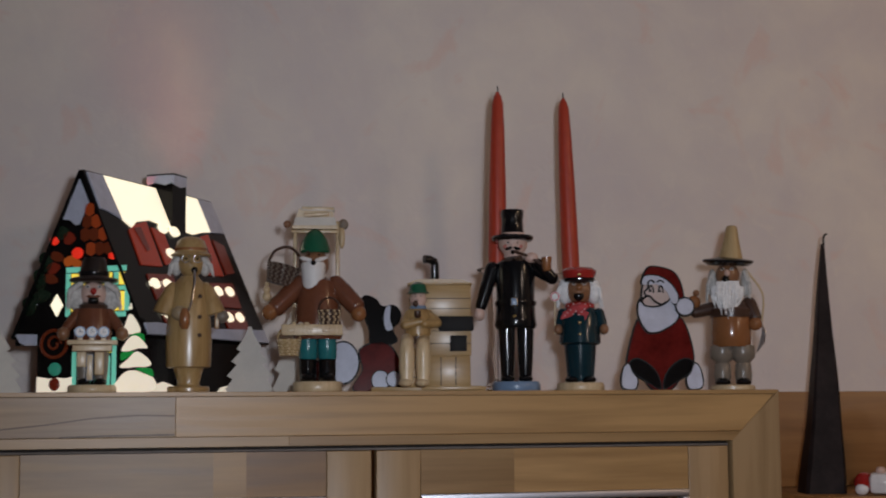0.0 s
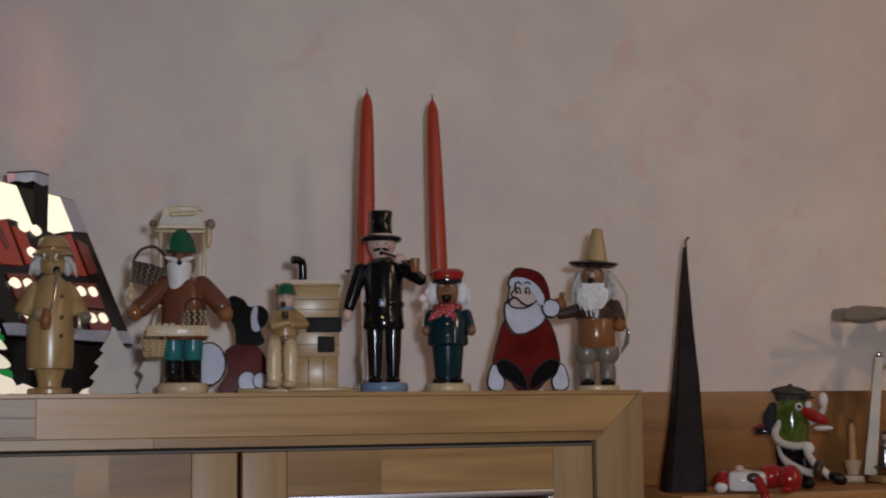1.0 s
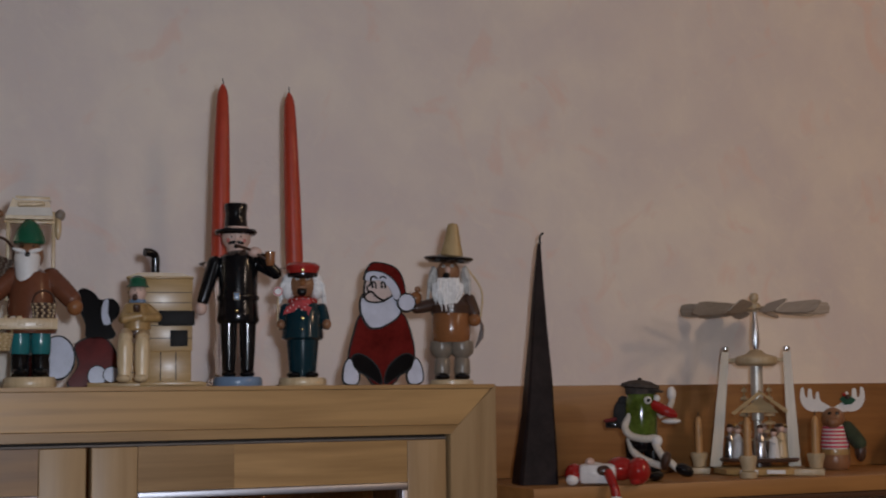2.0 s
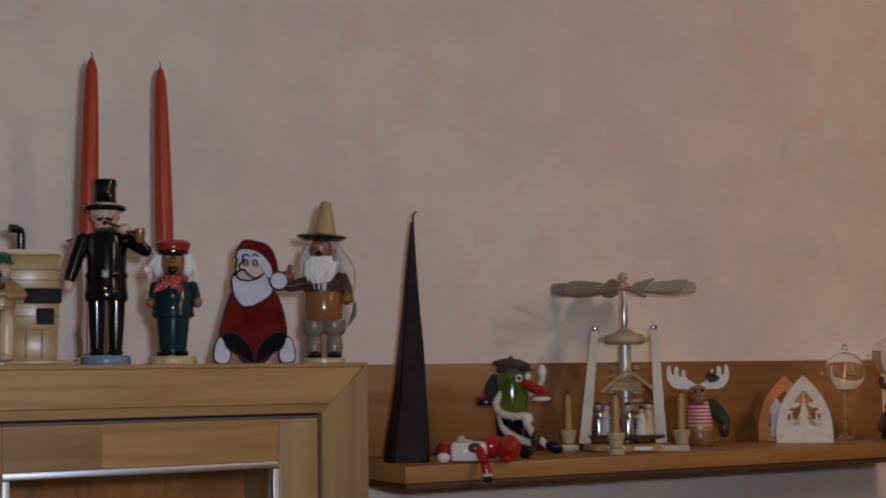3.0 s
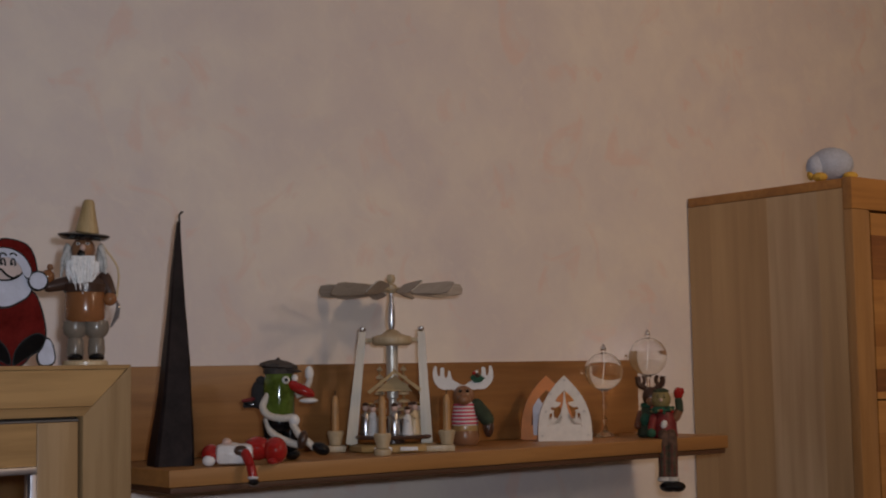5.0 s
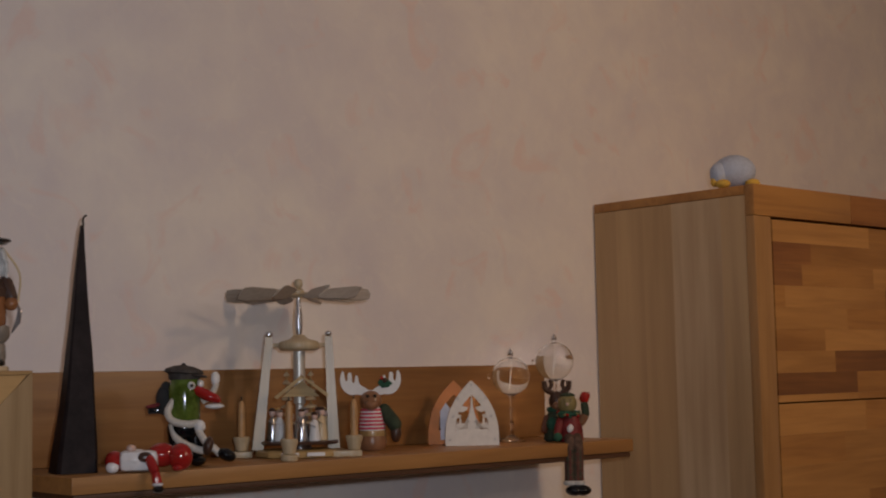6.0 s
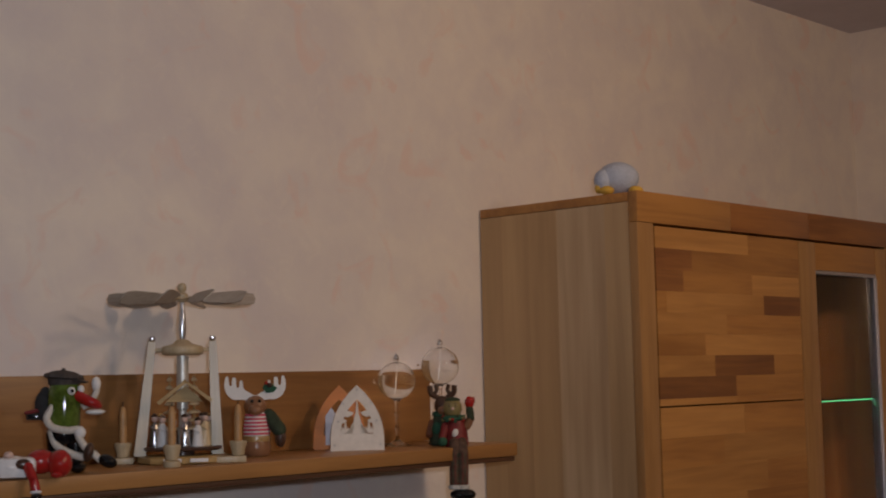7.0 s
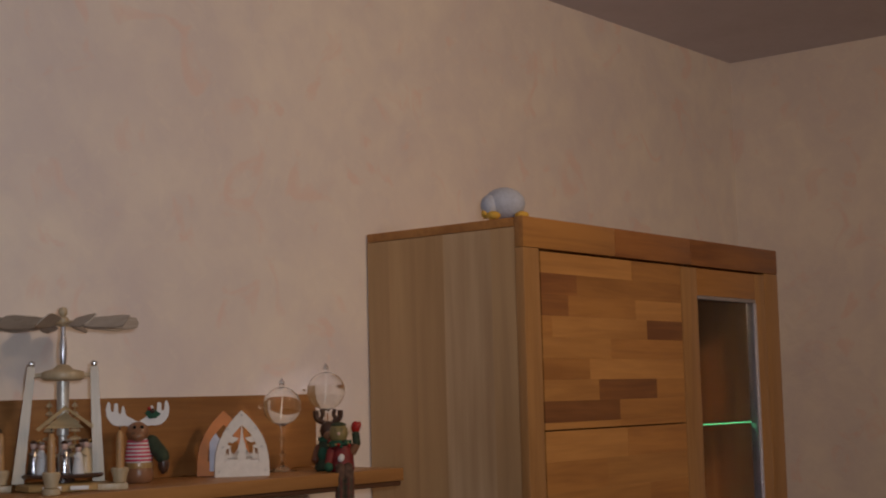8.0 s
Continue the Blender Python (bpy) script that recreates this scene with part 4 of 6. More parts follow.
def glass_santa():
    u = 0.00079
    t = thing("glass_ornament", "flat stained-glass santa in red, white and black leaded pieces", "ornament", pose(-0.1170, 0.10, TOP, -5, 0, -12), "stained-glass santas")

    def pane(outline, m, label, y):
        leaded(t, u, rounded(outline), m, label, y)

    pane([(-16, 3), (-38, 34), (-57, 42), (-48, 86), (-34, 122), (-14, 112), (10, 108), (34, 122), (48, 92), (54, 50), (40, 36), (16, 3)], GLASS_RED, "deep red glass coat", 2)
    for s in (-1, 1):
        pane([(s * 4, 3), (s * 26, 16), (s * 46, 30), (s * 52, 46), (s * 40, 52), (s * 24, 44), (s * 8, 26)], GLASS_BLACK, "black glass boot", -1)
        pane([(s * 46, 3), (s * 62, 3), (s * 68, 12), (s * 64, 36), (s * 56, 44), (s * 50, 30), (s * 42, 18)], GLASS_WHITE, "white opal glass", -1)
    pane([(-22, 100), (-34, 120), (-36, 142), (-28, 156), (0, 160), (26, 152), (33, 136), (26, 116), (4, 102), (-8, 98)], GLASS_WHITE, "white opal glass beard", -3)
    pane([(-28, 148), (-26, 178), (-8, 184), (10, 174), (18, 158), (6, 146), (-12, 142)], GLASS_SKIN, "pale rose glass face", -6)
    pane([(-26, 182), (-18, 206), (0, 208), (26, 198), (38, 172), (40, 142), (30, 144), (22, 166), (8, 180)], GLASS_RED, "deep red glass cap", -4)
    pane([(-28, 178), (-24, 192), (-2, 192), (18, 180), (30, 160), (28, 146), (20, 148), (12, 166), (-4, 178)], GLASS_WHITE, "white opal glass brim", -8)
    leaded(t, u, circle(42, 140, 14, 14), GLASS_WHITE, "white opal glass bobble", -8)
    f = Figure(u)
    f.arc([(-34, -12, 148), (-26, -12, 156), (-18, -12, 158), (-10, -12, 150), (-2, -12, 145), (4, -12, 144), (10, -12, 148)], 2.0, LEAD, 24, 6)
    f.arc([(-18, -11, 158), (-24, -11, 160), (-26, -11, 166), (-20, -11, 172), (-19, -11, 182)], 1.7, LEAD, 14, 6)
    for x in (-14, 2):
        f.arc([(x - 3.4, -11, 165), (x - 3, -11, 173), (x, -11, 176), (x + 3, -11, 172), (x + 3.4, -11, 164)], 1.3, LEAD, 14, 6)
        f.blob(x - 1.6, -11, 167, 1.5, 1.2, 2.2, LEAD, seg=8)
        f.arc([(x - 6, -11, 182), (x, -11, 185), (x + 6, -11, 181)], 1.5, LEAD, 8, 6)
    f.piece("lead_lines", t, "thin lead lines of the face")


def lying_glass_santa():
    u = 0.00076
    t = thing("glass_ornament", "flat red, white and black stained-glass santa leaning on its side", "ornament", pose(-0.4897, 0.215, TOP, -4, 0, -10), "stained-glass santas")
    leaded(t, u, rounded([(-26, 4), (-10, 40), (-16, 74), (24, 88), (50, 60), (56, 4)]), GLASS_RED, "deep red glass", 0)
    leaded(t, u, rounded([(-100, 4), (-96, 48), (-66, 58), (-58, 4)]), GLASS_RED, "deep red glass", 0)
    leaded(t, u, circle(-46, 52, 27, 36), GLASS_WHITE, "white opal glass", -4)
    leaded(t, u, rounded([(2, 88), (0, 112), (-12, 142), (-14, 164), (-4, 172), (14, 164), (24, 152), (44, 154), (56, 140), (52, 124), (42, 112), (50, 92), (30, 84)]), GLASS_BLACK, "black glass boot", 0, 1.5)
    leaded(t, u, rounded([(30, 110), (26, 130), (30, 150), (38, 152), (37, 130), (42, 112)]), GLASS_WHITE, "white opal glass", -3, 1.0)
    leaded(t, u, circle(20, 20, 15, 17), GLASS_WHITE, "white opal glass", -5, 2.0)
    leaded(t, u, circle(44, 22, 13, 13), GLASS_WHITE, "white opal glass", -7, 2.0)


chimney_sweep()
sea_captain()
bearded_traveller()
toy_pedlar()
clock_pedlar()
plain_smoker()
glass_santa()
lying_glass_santa()


# ---- the incense stove with the small man warming himself ----
def incense_stove():
    st = thing("incense_stove", "pale wooden toy tiled stove with black oven doors and stovepipe", "ornament", pose(-0.4036 - 0.03, 0.115, TOP, 0, 0, -13))
    u = 0.000725
    f = Figure(u)
    f.brick(-96, 104, -34, 56, 0, 8, STOVE_TAN)
    f.brick(-8, 98, -42, -30, 2, 9, STOVE_TAN)
    f.piece("base_board", st)
    f = Figure(u)
    f.brick(0, 78, -22, 48, 8.2, 62, STOVE_TAN)
    for x in (26, 52):
        f.brick(x - 0.8, x + 0.8, -22.6, -21, 10, 60, DARK_GAP, 0)
    f.piece("lower_stove", st)
    f = Figure(u)
    f.brick(-12, 80, -14, 48, 62.2, 128, STOVE_TAN)
    for z in (84, 106):
        f.brick(-12.4, 80.4, -14.4, 48, z - 0.6, z + 0.6, DARK_GAP, 0)
    f.piece("firebox", st)
    f = Figure(u)
    f.brick(-30, 80, -10, 50, 128.2, 188, STOVE_TAN)
    for z in (146, 164):
        f.brick(-30.4, 80.4, -10.4, 50, z - 0.6, z + 0.6, DARK_GAP, 0)
    f.brick(-33, 82, -13, 53, 188.2, 192, STOVE_TAN)
    f.plate([(-31, 192.2), (79, 192.2), (62, 199), (-16, 199)], -8, 48, STOVE_TAN)
    f.piece("upper_stove", st)
    for box_ in ((22, 84, 106, 132), (42, 72, 70, 98)):
        f = Figure(u)
        f.brick(box_[0], box_[1], -19, -14.2, box_[2], box_[3], IRON)
        f.piece("oven_door", st, "black lacquered oven door")
    f = Figure(u)
    f.tube([(16, 20, 196), (16, 20, 226), (14, 18, 233), (6, 12, 236), (-3, 8, 236)], 7.5, BLACK, 14)
    f.piece("stovepipe", st, "black bent stovepipe")
    f = Figure(u)
    f.brick(-44, -13, -12, 40, 8.2, 76, STOVE_TAN)
    for z in (25, 42, 59):
        f.brick(-44.5, -13, -12.5, 40, z - 0.7, z + 0.7, DARK_GAP, 0)
    f.piece("bench", st)


def stove_man():
    f = Figure(0.000717)
    f.lathe([(18, 76), (20, 80), (20, 90), (0, 92)], DARKBROWN)
    f.lathe([(19, 88), (23, 92), (23, 112), (19, 130), (13, 138), (0, 140)], TAN)
    f.limb((-16, 0, 128), (-30, -16, 108), 9, 8, TAN)
    f.limb((-30, -16, 108), (-2, -28, 114), 8, 7, TAN)
    f.limb((18, 0, 128), (32, -14, 112), 9, 8, TAN)
    f.limb((32, -14, 112), (4, -28, 110), 8, 7, TAN)
    for x in (-32, -2):
        f.limb((x + 10, -8, 82), (x + 2, -32, 74), 12, 12, CREAM)
        f.lathe([(10, 0), (12, 6), (11, 12), (13, 26), (13, 54), (12, 66), (8, 72), (0, 74)], CREAM, x, -38, 4)
        f.blob(x - 4, -45, 6, 12, 17, 7, CREAM, seg=12)
    f.blob(0, -2, 154, 15, 15, 17, SKIN)
    f.lathe([(10, 136), (15, 138), (14, 143)], BLUEGREY, 0, -2)
    f.lathe([(17, 164), (21, 165), (16, 170), (14, 180), (7, 185), (0, 186)], GREEN, 0, -2)
    f.blob(-9, -16, 146, 5, 5, 6, DARKBROWN, seg=10)
    f.blob(-5, -17, 154, 3, 4, 3, SKIN, seg=8)
    eyes(f, -4, -14, 159, 5, 2.0, False)
    f.lathe([(4, 0), (6, 3), (6, 12), (4, 13)], DARKBROWN, -10, -32, 120)
    f.single("small_figurine", "small tan wooden man with green hat seated by the toy stove", "figurine", pose(-0.4485, 0.096, TOP + 0.0059, 0, 0, 4))


incense_stove()
stove_man()


# ---- card trees ----
def card_tree(m, tall, wide, label):
    u = 0.00072
    t = thing("card_tree", label, "ornament", m, "white card trees")
    half = [(0.16, 0.0), (0.45, 0.0), (0.50, 0.05), (0.36, 0.20), (0.47, 0.25), (0.27, 0.42), (0.38, 0.47), (0.19, 0.62), (0.27, 0.66), (0.07, 0.90), (0.04, 1.0)]
    outline = [(x * wide, z * tall) for x, z in half] + [(-x * wide, z * tall) for x, z in half[::-1]]
    f = Figure(u)
    f.plate(outline, -1.6, 1.6, CARD)
    f.piece("card_sheet", t)
    f = Figure(u)
    f.plate([(-4, 0), (4, 0), (4, 18), (-4, 18)], 1.8, 26, CARD)
    f.piece("card_strut", t)


card_tree(pose(-0.6564, 0.15, TOP, 0, 0, -5), 116, 84, "white slotted card fir tree beside the glass house")
card_tree(pose(-0.5860, 0.235, TOP, 0, 0, -7), 175, 84, "taller cream card fir tree behind the pedlar")
card_tree(pose(-0.9625, 0.10, TOP, 0, 0, 8), 112, 84, "white slotted card fir tree beside the glass house")


# ---- the candles in glass holders ----
def taper(x, y, lean_x, length, label):
    u = 0.00076
    h = thing("candle_holder", "clear glass flared candle holder", "candle holder", pose(x, y, TOP), "glass candle holders")
    f = Figure(u)
    f.lathe([(34, 0), (35, 3), (24, 8), (9, 18), (7, 40), (12, 62), (7, 84), (8, 140), (12, 176), (28, 206), (36, 212), (37, 214), (35, 215), (26, 208), (13, 190), (12, 186), (0, 185)], CLEAR)
    f.piece("glass_stem", h)
    c = thing("taper_candle", label, "candle", pose(x, y, TOP + 186.5 * u, 0, lean_x, 0), "red taper candles")
    f = Figure(u)
    n = length
    f.lathe([(12, 0), (16, 3), (16.4, n * 0.2), (15, n * 0.5), (12.6, n * 0.78), (10, n * 0.93), (7, n * 0.965), (2.5, n * 0.99), (0, n * 0.992)], WAX_RED)
    f.piece("wax_body", c)
    f = Figure(u)
    f.arc([(0, 0, n * 0.98), (0.4, 0, n * 1.0), (-0.6, 0, n * 1.02)], 1.1, WICK, 6, 6)
    f.piece("wick", c, "white uncut wick")


taper(-0.3250, 0.16, 0.6, 350, "tall red taper candle standing in a glass holder")
taper(-0.2005, 0.22, -1.8, 362, "tall red taper candle leaning a little in a glass holder")


# ---- the stained-glass house lamp ----
def glass_house():
    L, W, EV, RZ = 0.306, 0.094, 0.080, 0.270
    hx = pose(-0.8657, 0.10, TOP, 0, 0, -34)
    house = thing("glass_house_lamp", "lit stained-glass house lamp with snowy roof and red windows", "lamp", hx)
    t = 0.003
    shape = [(-0.0615, 0), (0.080, 0), (0.080, EV - 0.018), (W, EV - 0.012), (0, RZ), (-W, EV - 0.006), (-W, EV - 0.022), (-0.0615, EV - 0.022)]

    def slab_of(outline, y0, y1):
        bm = bmesh.new()
        prism(bm, outline, y0, y1)
        return bm

    part("front_gable", slab_of(shape, 0, t), GLASS_BLACK, house, "black leaded front of the house")
    part("back_gable", slab_of(shape, L - 0.008, L - 0.005), GLASS_BLACK, house, "black leaded back of the house")
    for x in (-0.060, 0.079):
        bm = bmesh.new()
        box(bm, x - 0.0015, x + 0.0015, t, L - 0.0085, 0, EV + 0.01)
        part("side_wall", bm, GLASS_BLACK, house)

    def glass(name, outline, m, label="", depth=0.0022, soft=False):
        """A leaded piece set proud of the gable."""
        return part(name, slab_of(rounded(outline, 3) if soft else outline, -depth, -0.0002), m, house, label)

    def quad(x0, x1, z0, z1):
        return [(x0, z0), (x1, z0), (x1, z1), (x0, z1)]

    def jewel(x, z, rx, rz, m, label, high=0.005):
        """A domed glass nugget."""
        bm = bmesh.new()
        made = bmesh.ops.create_uvsphere(bm, u_segments=16, v_segments=10, radius=1)["verts"]
        bmesh.ops.transform(bm, verts=made, matrix=pose(x, -0.0005, z) @ Matrix.Diagonal((rx, high, rz, 1)))
        part("glass_nugget", bm, m, house, label)

    # opal snow under the ridge and at the eave
    glass("snow_pane", [(-0.0045, 0.2610), (0.0095, 0.2310), (-0.0035, 0.2045), (-0.0085, 0.2035), (-0.0165, 0.2100), (-0.0270, 0.2115)], GLASS_WHITE, "grey-white opal snow")
    glass("snow_pane", [(-0.0935, 0.0725), (-0.0620, 0.0715), (-0.0620, 0.0580), (-0.0780, 0.0580), (-0.0870, 0.0620)], GLASS_WHITE, "grey-white opal snow")
    # amber lattice of bent panes
    for i, (z0, x0, count) in enumerate(((0.1655, 0.0075, 3), (0.1830, -0.0010, 3), (0.1990, 0.0015, 2), (0.2140, 0.0045, 1))):
        for k in range(count):
            x = x0 + k * 0.0128
            glass("amber_pane", [(x, z0 + 0.003), (x + 0.0062, z0 - 0.0005), (x + 0.0124, z0 + 0.003), (x + 0.0122, z0 + 0.0140), (x + 0.0062, z0 + 0.0165), (x + 0.0002, z0 + 0.0140)], AMBER if (i + k) % 3 else LIT_ORANGE_DIM, "dark red glass")
    # holly: red nuggets, orange petals and green leaves, dimly lit
    for x, z, r in ((-0.0393, 0.1861, 0.0065), (-0.0057, 0.1693, 0.0080), (0.0440, 0.1640, 0.0050)):
        jewel(x, z, r, r * 0.9, JEWEL_RED, "glowing red glass nugget")
    for x, z, w, h, turn, m in ((-0.0165, 0.1600, 0.009, 0.006, 25, LIT_ORANGE), (-0.0060, 0.1570, 0.007, 0.005, -10, LIT_ORANGE), (-0.0345, 0.1660, 0.010, 0.006, -20, AMBER), (-0.0400, 0.1520, 0.009, 0.007, 15, DIM_RED), (-0.0430, 0.1390, 0.010, 0.006, -15, AMBER), (-0.0510, 0.1600, 0.009, 0.013, 20, GREEN_GLASS), (-0.0590, 0.1380, 0.009, 0.014, 18, GREEN_GLASS), (-0.0560, 0.1180, 0.013, 0.008, 10, GREEN_GLASS), (-0.0740, 0.1060, 0.010, 0.012, 18, GREEN_GLASS), (-0.0290, 0.1950, 0.010, 0.009, 10, GREEN_GLASS), (-0.0180, 0.1880, 0.008, 0.008, 0, DIM_RED)):
        c, n = math.cos(radians(turn)), math.sin(radians(turn))
        ring = [(w * (1 + 0.14 * math.cos(3 * a)) * math.cos(a), h * math.sin(a)) for a in [2 * math.pi * k / 14 for k in range(14)]]
        glass("leaf_pane", [(x + a * c - b * n, z + a * n + b * c) for a, b in ring], m, "dark mottled glass leaf")
    # window: turquoise frame, yellow panes
    for q in (quad(-0.0205, 0.0030, 0.1455, 0.1520), quad(0.0380, 0.0640, 0.1455, 0.1520), quad(-0.0205, -0.0150, 0.0920, 0.1445), quad(-0.0140, 0.0640, 0.0905, 0.0965), quad(0.0630, 0.0685, 0.0975, 0.1280), quad(0.0475, 0.0530, 0.1290, 0.1445), quad(-0.0140, 0.0625, 0.1225, 0.1275)):
        glass("window_bar", q, LIT_TEAL, "turquoise glass window bar", 0.0025)
    for q in (quad(-0.0130, -0.0010, 0.1290, 0.1440), quad(0.0005, 0.0440, 0.1290, 0.1440), quad(0.0545, 0.0620, 0.1290, 0.1440), quad(-0.0130, 0.0010, 0.0980, 0.1210), quad(0.0020, 0.0440, 0.0980, 0.1210), quad(0.0480, 0.0615, 0.0980, 0.1210)):
        glass("window_pane", q, LIT_YELLOW, "lit yellow glass", 0.002)
    glass("diamond_pane", [(-0.0336, 0.0925), (-0.0252, 0.1064), (-0.0338, 0.1200), (-0.0424, 0.1068)], LIT_WHITE, "glowing white diamond")
    # door
    for q in (quad(-0.0100, -0.0045, 0.0020, 0.0500), quad(0.0020, 0.0120, 0.0090, 0.0460), quad(0.0240, 0.0330, 0.0030, 0.0460), quad(0.0345, 0.0430, 0.0030, 0.0440), quad(0.0460, 0.0515, 0.0030, 0.0660)):
        glass("door_panel", q, LIT_TEAL, "turquoise glass door strip", 0.0018)
    glass("door_pane", [(0.0280, 0.0475), (0.0450, 0.0475), (0.0450, 0.0590), (0.0340, 0.0600), (0.0280, 0.0560)], LIT_YELLOW, "lit yellow glass", 0.0018)
    # wreath of dark red wire, nuggets in the snow
    f = Figure(1.0)
    f.tube([(-0.0360 + 0.0185 * math.cos(k * math.pi / 10), -0.002, 0.0596 + 0.0165 * math.sin(k * math.pi / 10)) for k in range(21)], 0.0022, AMBER, 8)
    f.tube([(-0.0360 + 0.0105 * (1 - k / 30) * math.cos(k * math.pi / 8), -0.002, 0.0596 + 0.010 * (1 - k / 30) * math.sin(k * math.pi / 8)) for k in range(18)], 0.0017, AMBER, 8)
    f.piece("wreath", house, "dark red curled wreath")
    glass("snow_drift", [(-0.0605, 0.001), (-0.0090, 0.001), (-0.0095, 0.0195), (-0.0190, 0.0175), (-0.0300, 0.0185), (-0.0440, 0.0175), (-0.0600, 0.0200)], LIT_CREAM, "glowing white snow", 0.002)
    jewel(-0.0351, 0.0289, 0.0090, 0.0082, LIT_TEAL_DARK, "turquoise glass nugget")
    jewel(-0.0346, 0.0105, 0.0085, 0.0085, DIM_RED, "dark red glass nugget")
    # fir tree in snow: swelling boughs with green glass between
    boughs = ([(0.0500, 0.001), (0.1045, 0.001), (0.1040, 0.0160), (0.0920, 0.0215), (0.0780, 0.0260), (0.0660, 0.0240), (0.0560, 0.0150)],
              [(0.0575, 0.0305), (0.0680, 0.0290), (0.0800, 0.0300), (0.0950, 0.0300), (0.1000, 0.0345), (0.0900, 0.0440), (0.0800, 0.0480), (0.0700, 0.0400)],
              [(0.0600, 0.0500), (0.0700, 0.0490), (0.0830, 0.0520), (0.0945, 0.0520), (0.0900, 0.0590), (0.0800, 0.0670), (0.0700, 0.0640)],
              [(0.0620, 0.0705), (0.0740, 0.0690), (0.0850, 0.0725), (0.0790, 0.0850), (0.0710, 0.0930), (0.0655, 0.0820)])
    for b in boughs:
        glass("snow_bough", b, LIT_CREAM, "glowing snowy bough", 0.003, True)
    for b in ([(0.0800, 0.0275), (0.0920, 0.0230), (0.1030, 0.0185), (0.1010, 0.0270), (0.0920, 0.0290)], [(0.0600, 0.0470), (0.0600, 0.0380), (0.0690, 0.0420), (0.0770, 0.0480), (0.0690, 0.0480)], [(0.0720, 0.0665), (0.0820, 0.0670), (0.0900, 0.0610), (0.0890, 0.0690), (0.0800, 0.0705)]):
        glass("green_bough", b, LIT_GREEN, "green glass bough", 0.003, True)
    glass("snow_bough", [(0.0690, 0.0985), (0.0730, 0.0985), (0.0720, 0.1060)], LIT_CREAM, "glowing tree tip", 0.003)

    # roof planes: u runs along the ridge, v down the slope
    drop = RZ - EV + 0.014
    slope = math.hypot(W, drop)

    def roof_piece(name, uv, m, lift, thick, side=1, label="", parent=house):
        bm = bmesh.new()
        n = Vector((side * drop / slope, 0, W / slope))
        pts = [Vector((side * W * v, -0.006 + u * (L + 0.006), RZ - drop * v)) for u, v in uv]
        low = [bm.verts.new(p + n * lift) for p in pts]
        top = [bm.verts.new(p + n * (lift + thick)) for p in pts]
        bm.faces.new(top)
        bm.faces.new(low[::-1])
        for i in range(len(pts)):
            j = (i + 1) % len(pts)
            bm.faces.new((low[i], low[j], top[j], top[i]))
        bmesh.ops.recalc_face_normals(bm, faces=bm.faces[:])
        return part(name, bm, m, parent, label)

    roof = roof_piece("roof", [(0, 0), (1, 0), (1, 1), (0, 1)], GLASS_BLACK, 0, 0.003, 1, "leaded glass roof with snow")
    roof_piece("roof", [(0, 0), (0.34, 0), (0.34, 0.22), (0.63, 0.22), (0.63, 0), (1, 0), (1, 1), (0, 1)], GLASS_BLACK, 0, 0.003, -1, "leaded glass roof with snow")

    def on_roof(name, uv, m, label="", thick=0.002):
        roof_piece(name, uv, m, 0.0031, thick, 1, label, roof)

    on_roof("snow_pane", [(0.015, 0.015), (0.126, 0.012), (0.143, 0.285), (0.100, 0.262), (0.050, 0.245), (0.012, 0.240)], GLASS_WHITE, "grey-white opal snow")
    on_roof("snow_pane", [(0.132, 0.012), (0.515, 0.012), (0.515, 0.275), (0.435, 0.262), (0.360, 0.250), (0.320, 0.262), (0.250, 0.280), (0.196, 0.325), (0.150, 0.288)], LIT_WHITE, "glowing white snow")
    on_roof("snow_pane", [(0.640, 0.012), (0.858, 0.012), (0.858, 0.245), (0.800, 0.255), (0.735, 0.275), (0.690, 0.290), (0.640, 0.280)], LIT_WHITE, "glowing white snow")
    on_roof("snow_pane", [(0.864, 0.012), (0.985, 0.012), (0.990, 0.235), (0.930, 0.240), (0.864, 0.248)], GLASS_WHITE, "grey-white opal snow")
    for u0, first in ((0.160, True), (0.660, False)):
        on_roof("red_dormer", [(u0 + 0.005, 0.345), (u0 + 0.075, 0.300), (u0 + 0.165, 0.268), (u0 + 0.155, 0.555), (u0 - 0.005, 0.565)], LIT_RED, "red glass dormer")
        on_roof("dormer_frame", [(u0 + 0.040, 0.335), (u0 + 0.095, 0.320), (u0 + 0.100, 0.460), (u0 + 0.070, 0.475)], DIM_RED, "", 0.0035)
        on_roof("red_pane", [(u0 + 0.190, 0.300), (u0 + 0.275, 0.330), (u0 + 0.270, 0.520), (u0 + 0.190, 0.540)], LIT_RED if first else DIM_RED, "red glass")
        on_roof("red_pane", [(u0 + 0.010, 0.620), (u0 + 0.210, 0.600), (u0 + 0.200, 0.770), (u0 + 0.010, 0.775)], DIM_RED, "dark red glass")
        on_roof("red_pane", [(u0 + 0.010, 0.795), (u0 + 0.200, 0.790), (u0 + 0.195, 0.915), (u0 + 0.010, 0.920)], DIM_RED, "dark red glass")
    for u, v in ((0.441, 0.292), (0.528, 0.300), (0.420, 0.460), (0.198, 0.678), (0.294, 0.673), (0.703, 0.672), (0.806, 0.664), (0.200, 0.860), (0.705, 0.845), (0.803, 0.838)):
        on_roof("lit_pane", [(u + 0.032 * math.cos(2 * math.pi * i / 14), v + 0.032 * math.sin(2 * math.pi * i / 14)) for i in range(14)], LIT_WHITE, "round glowing pane", 0.004)
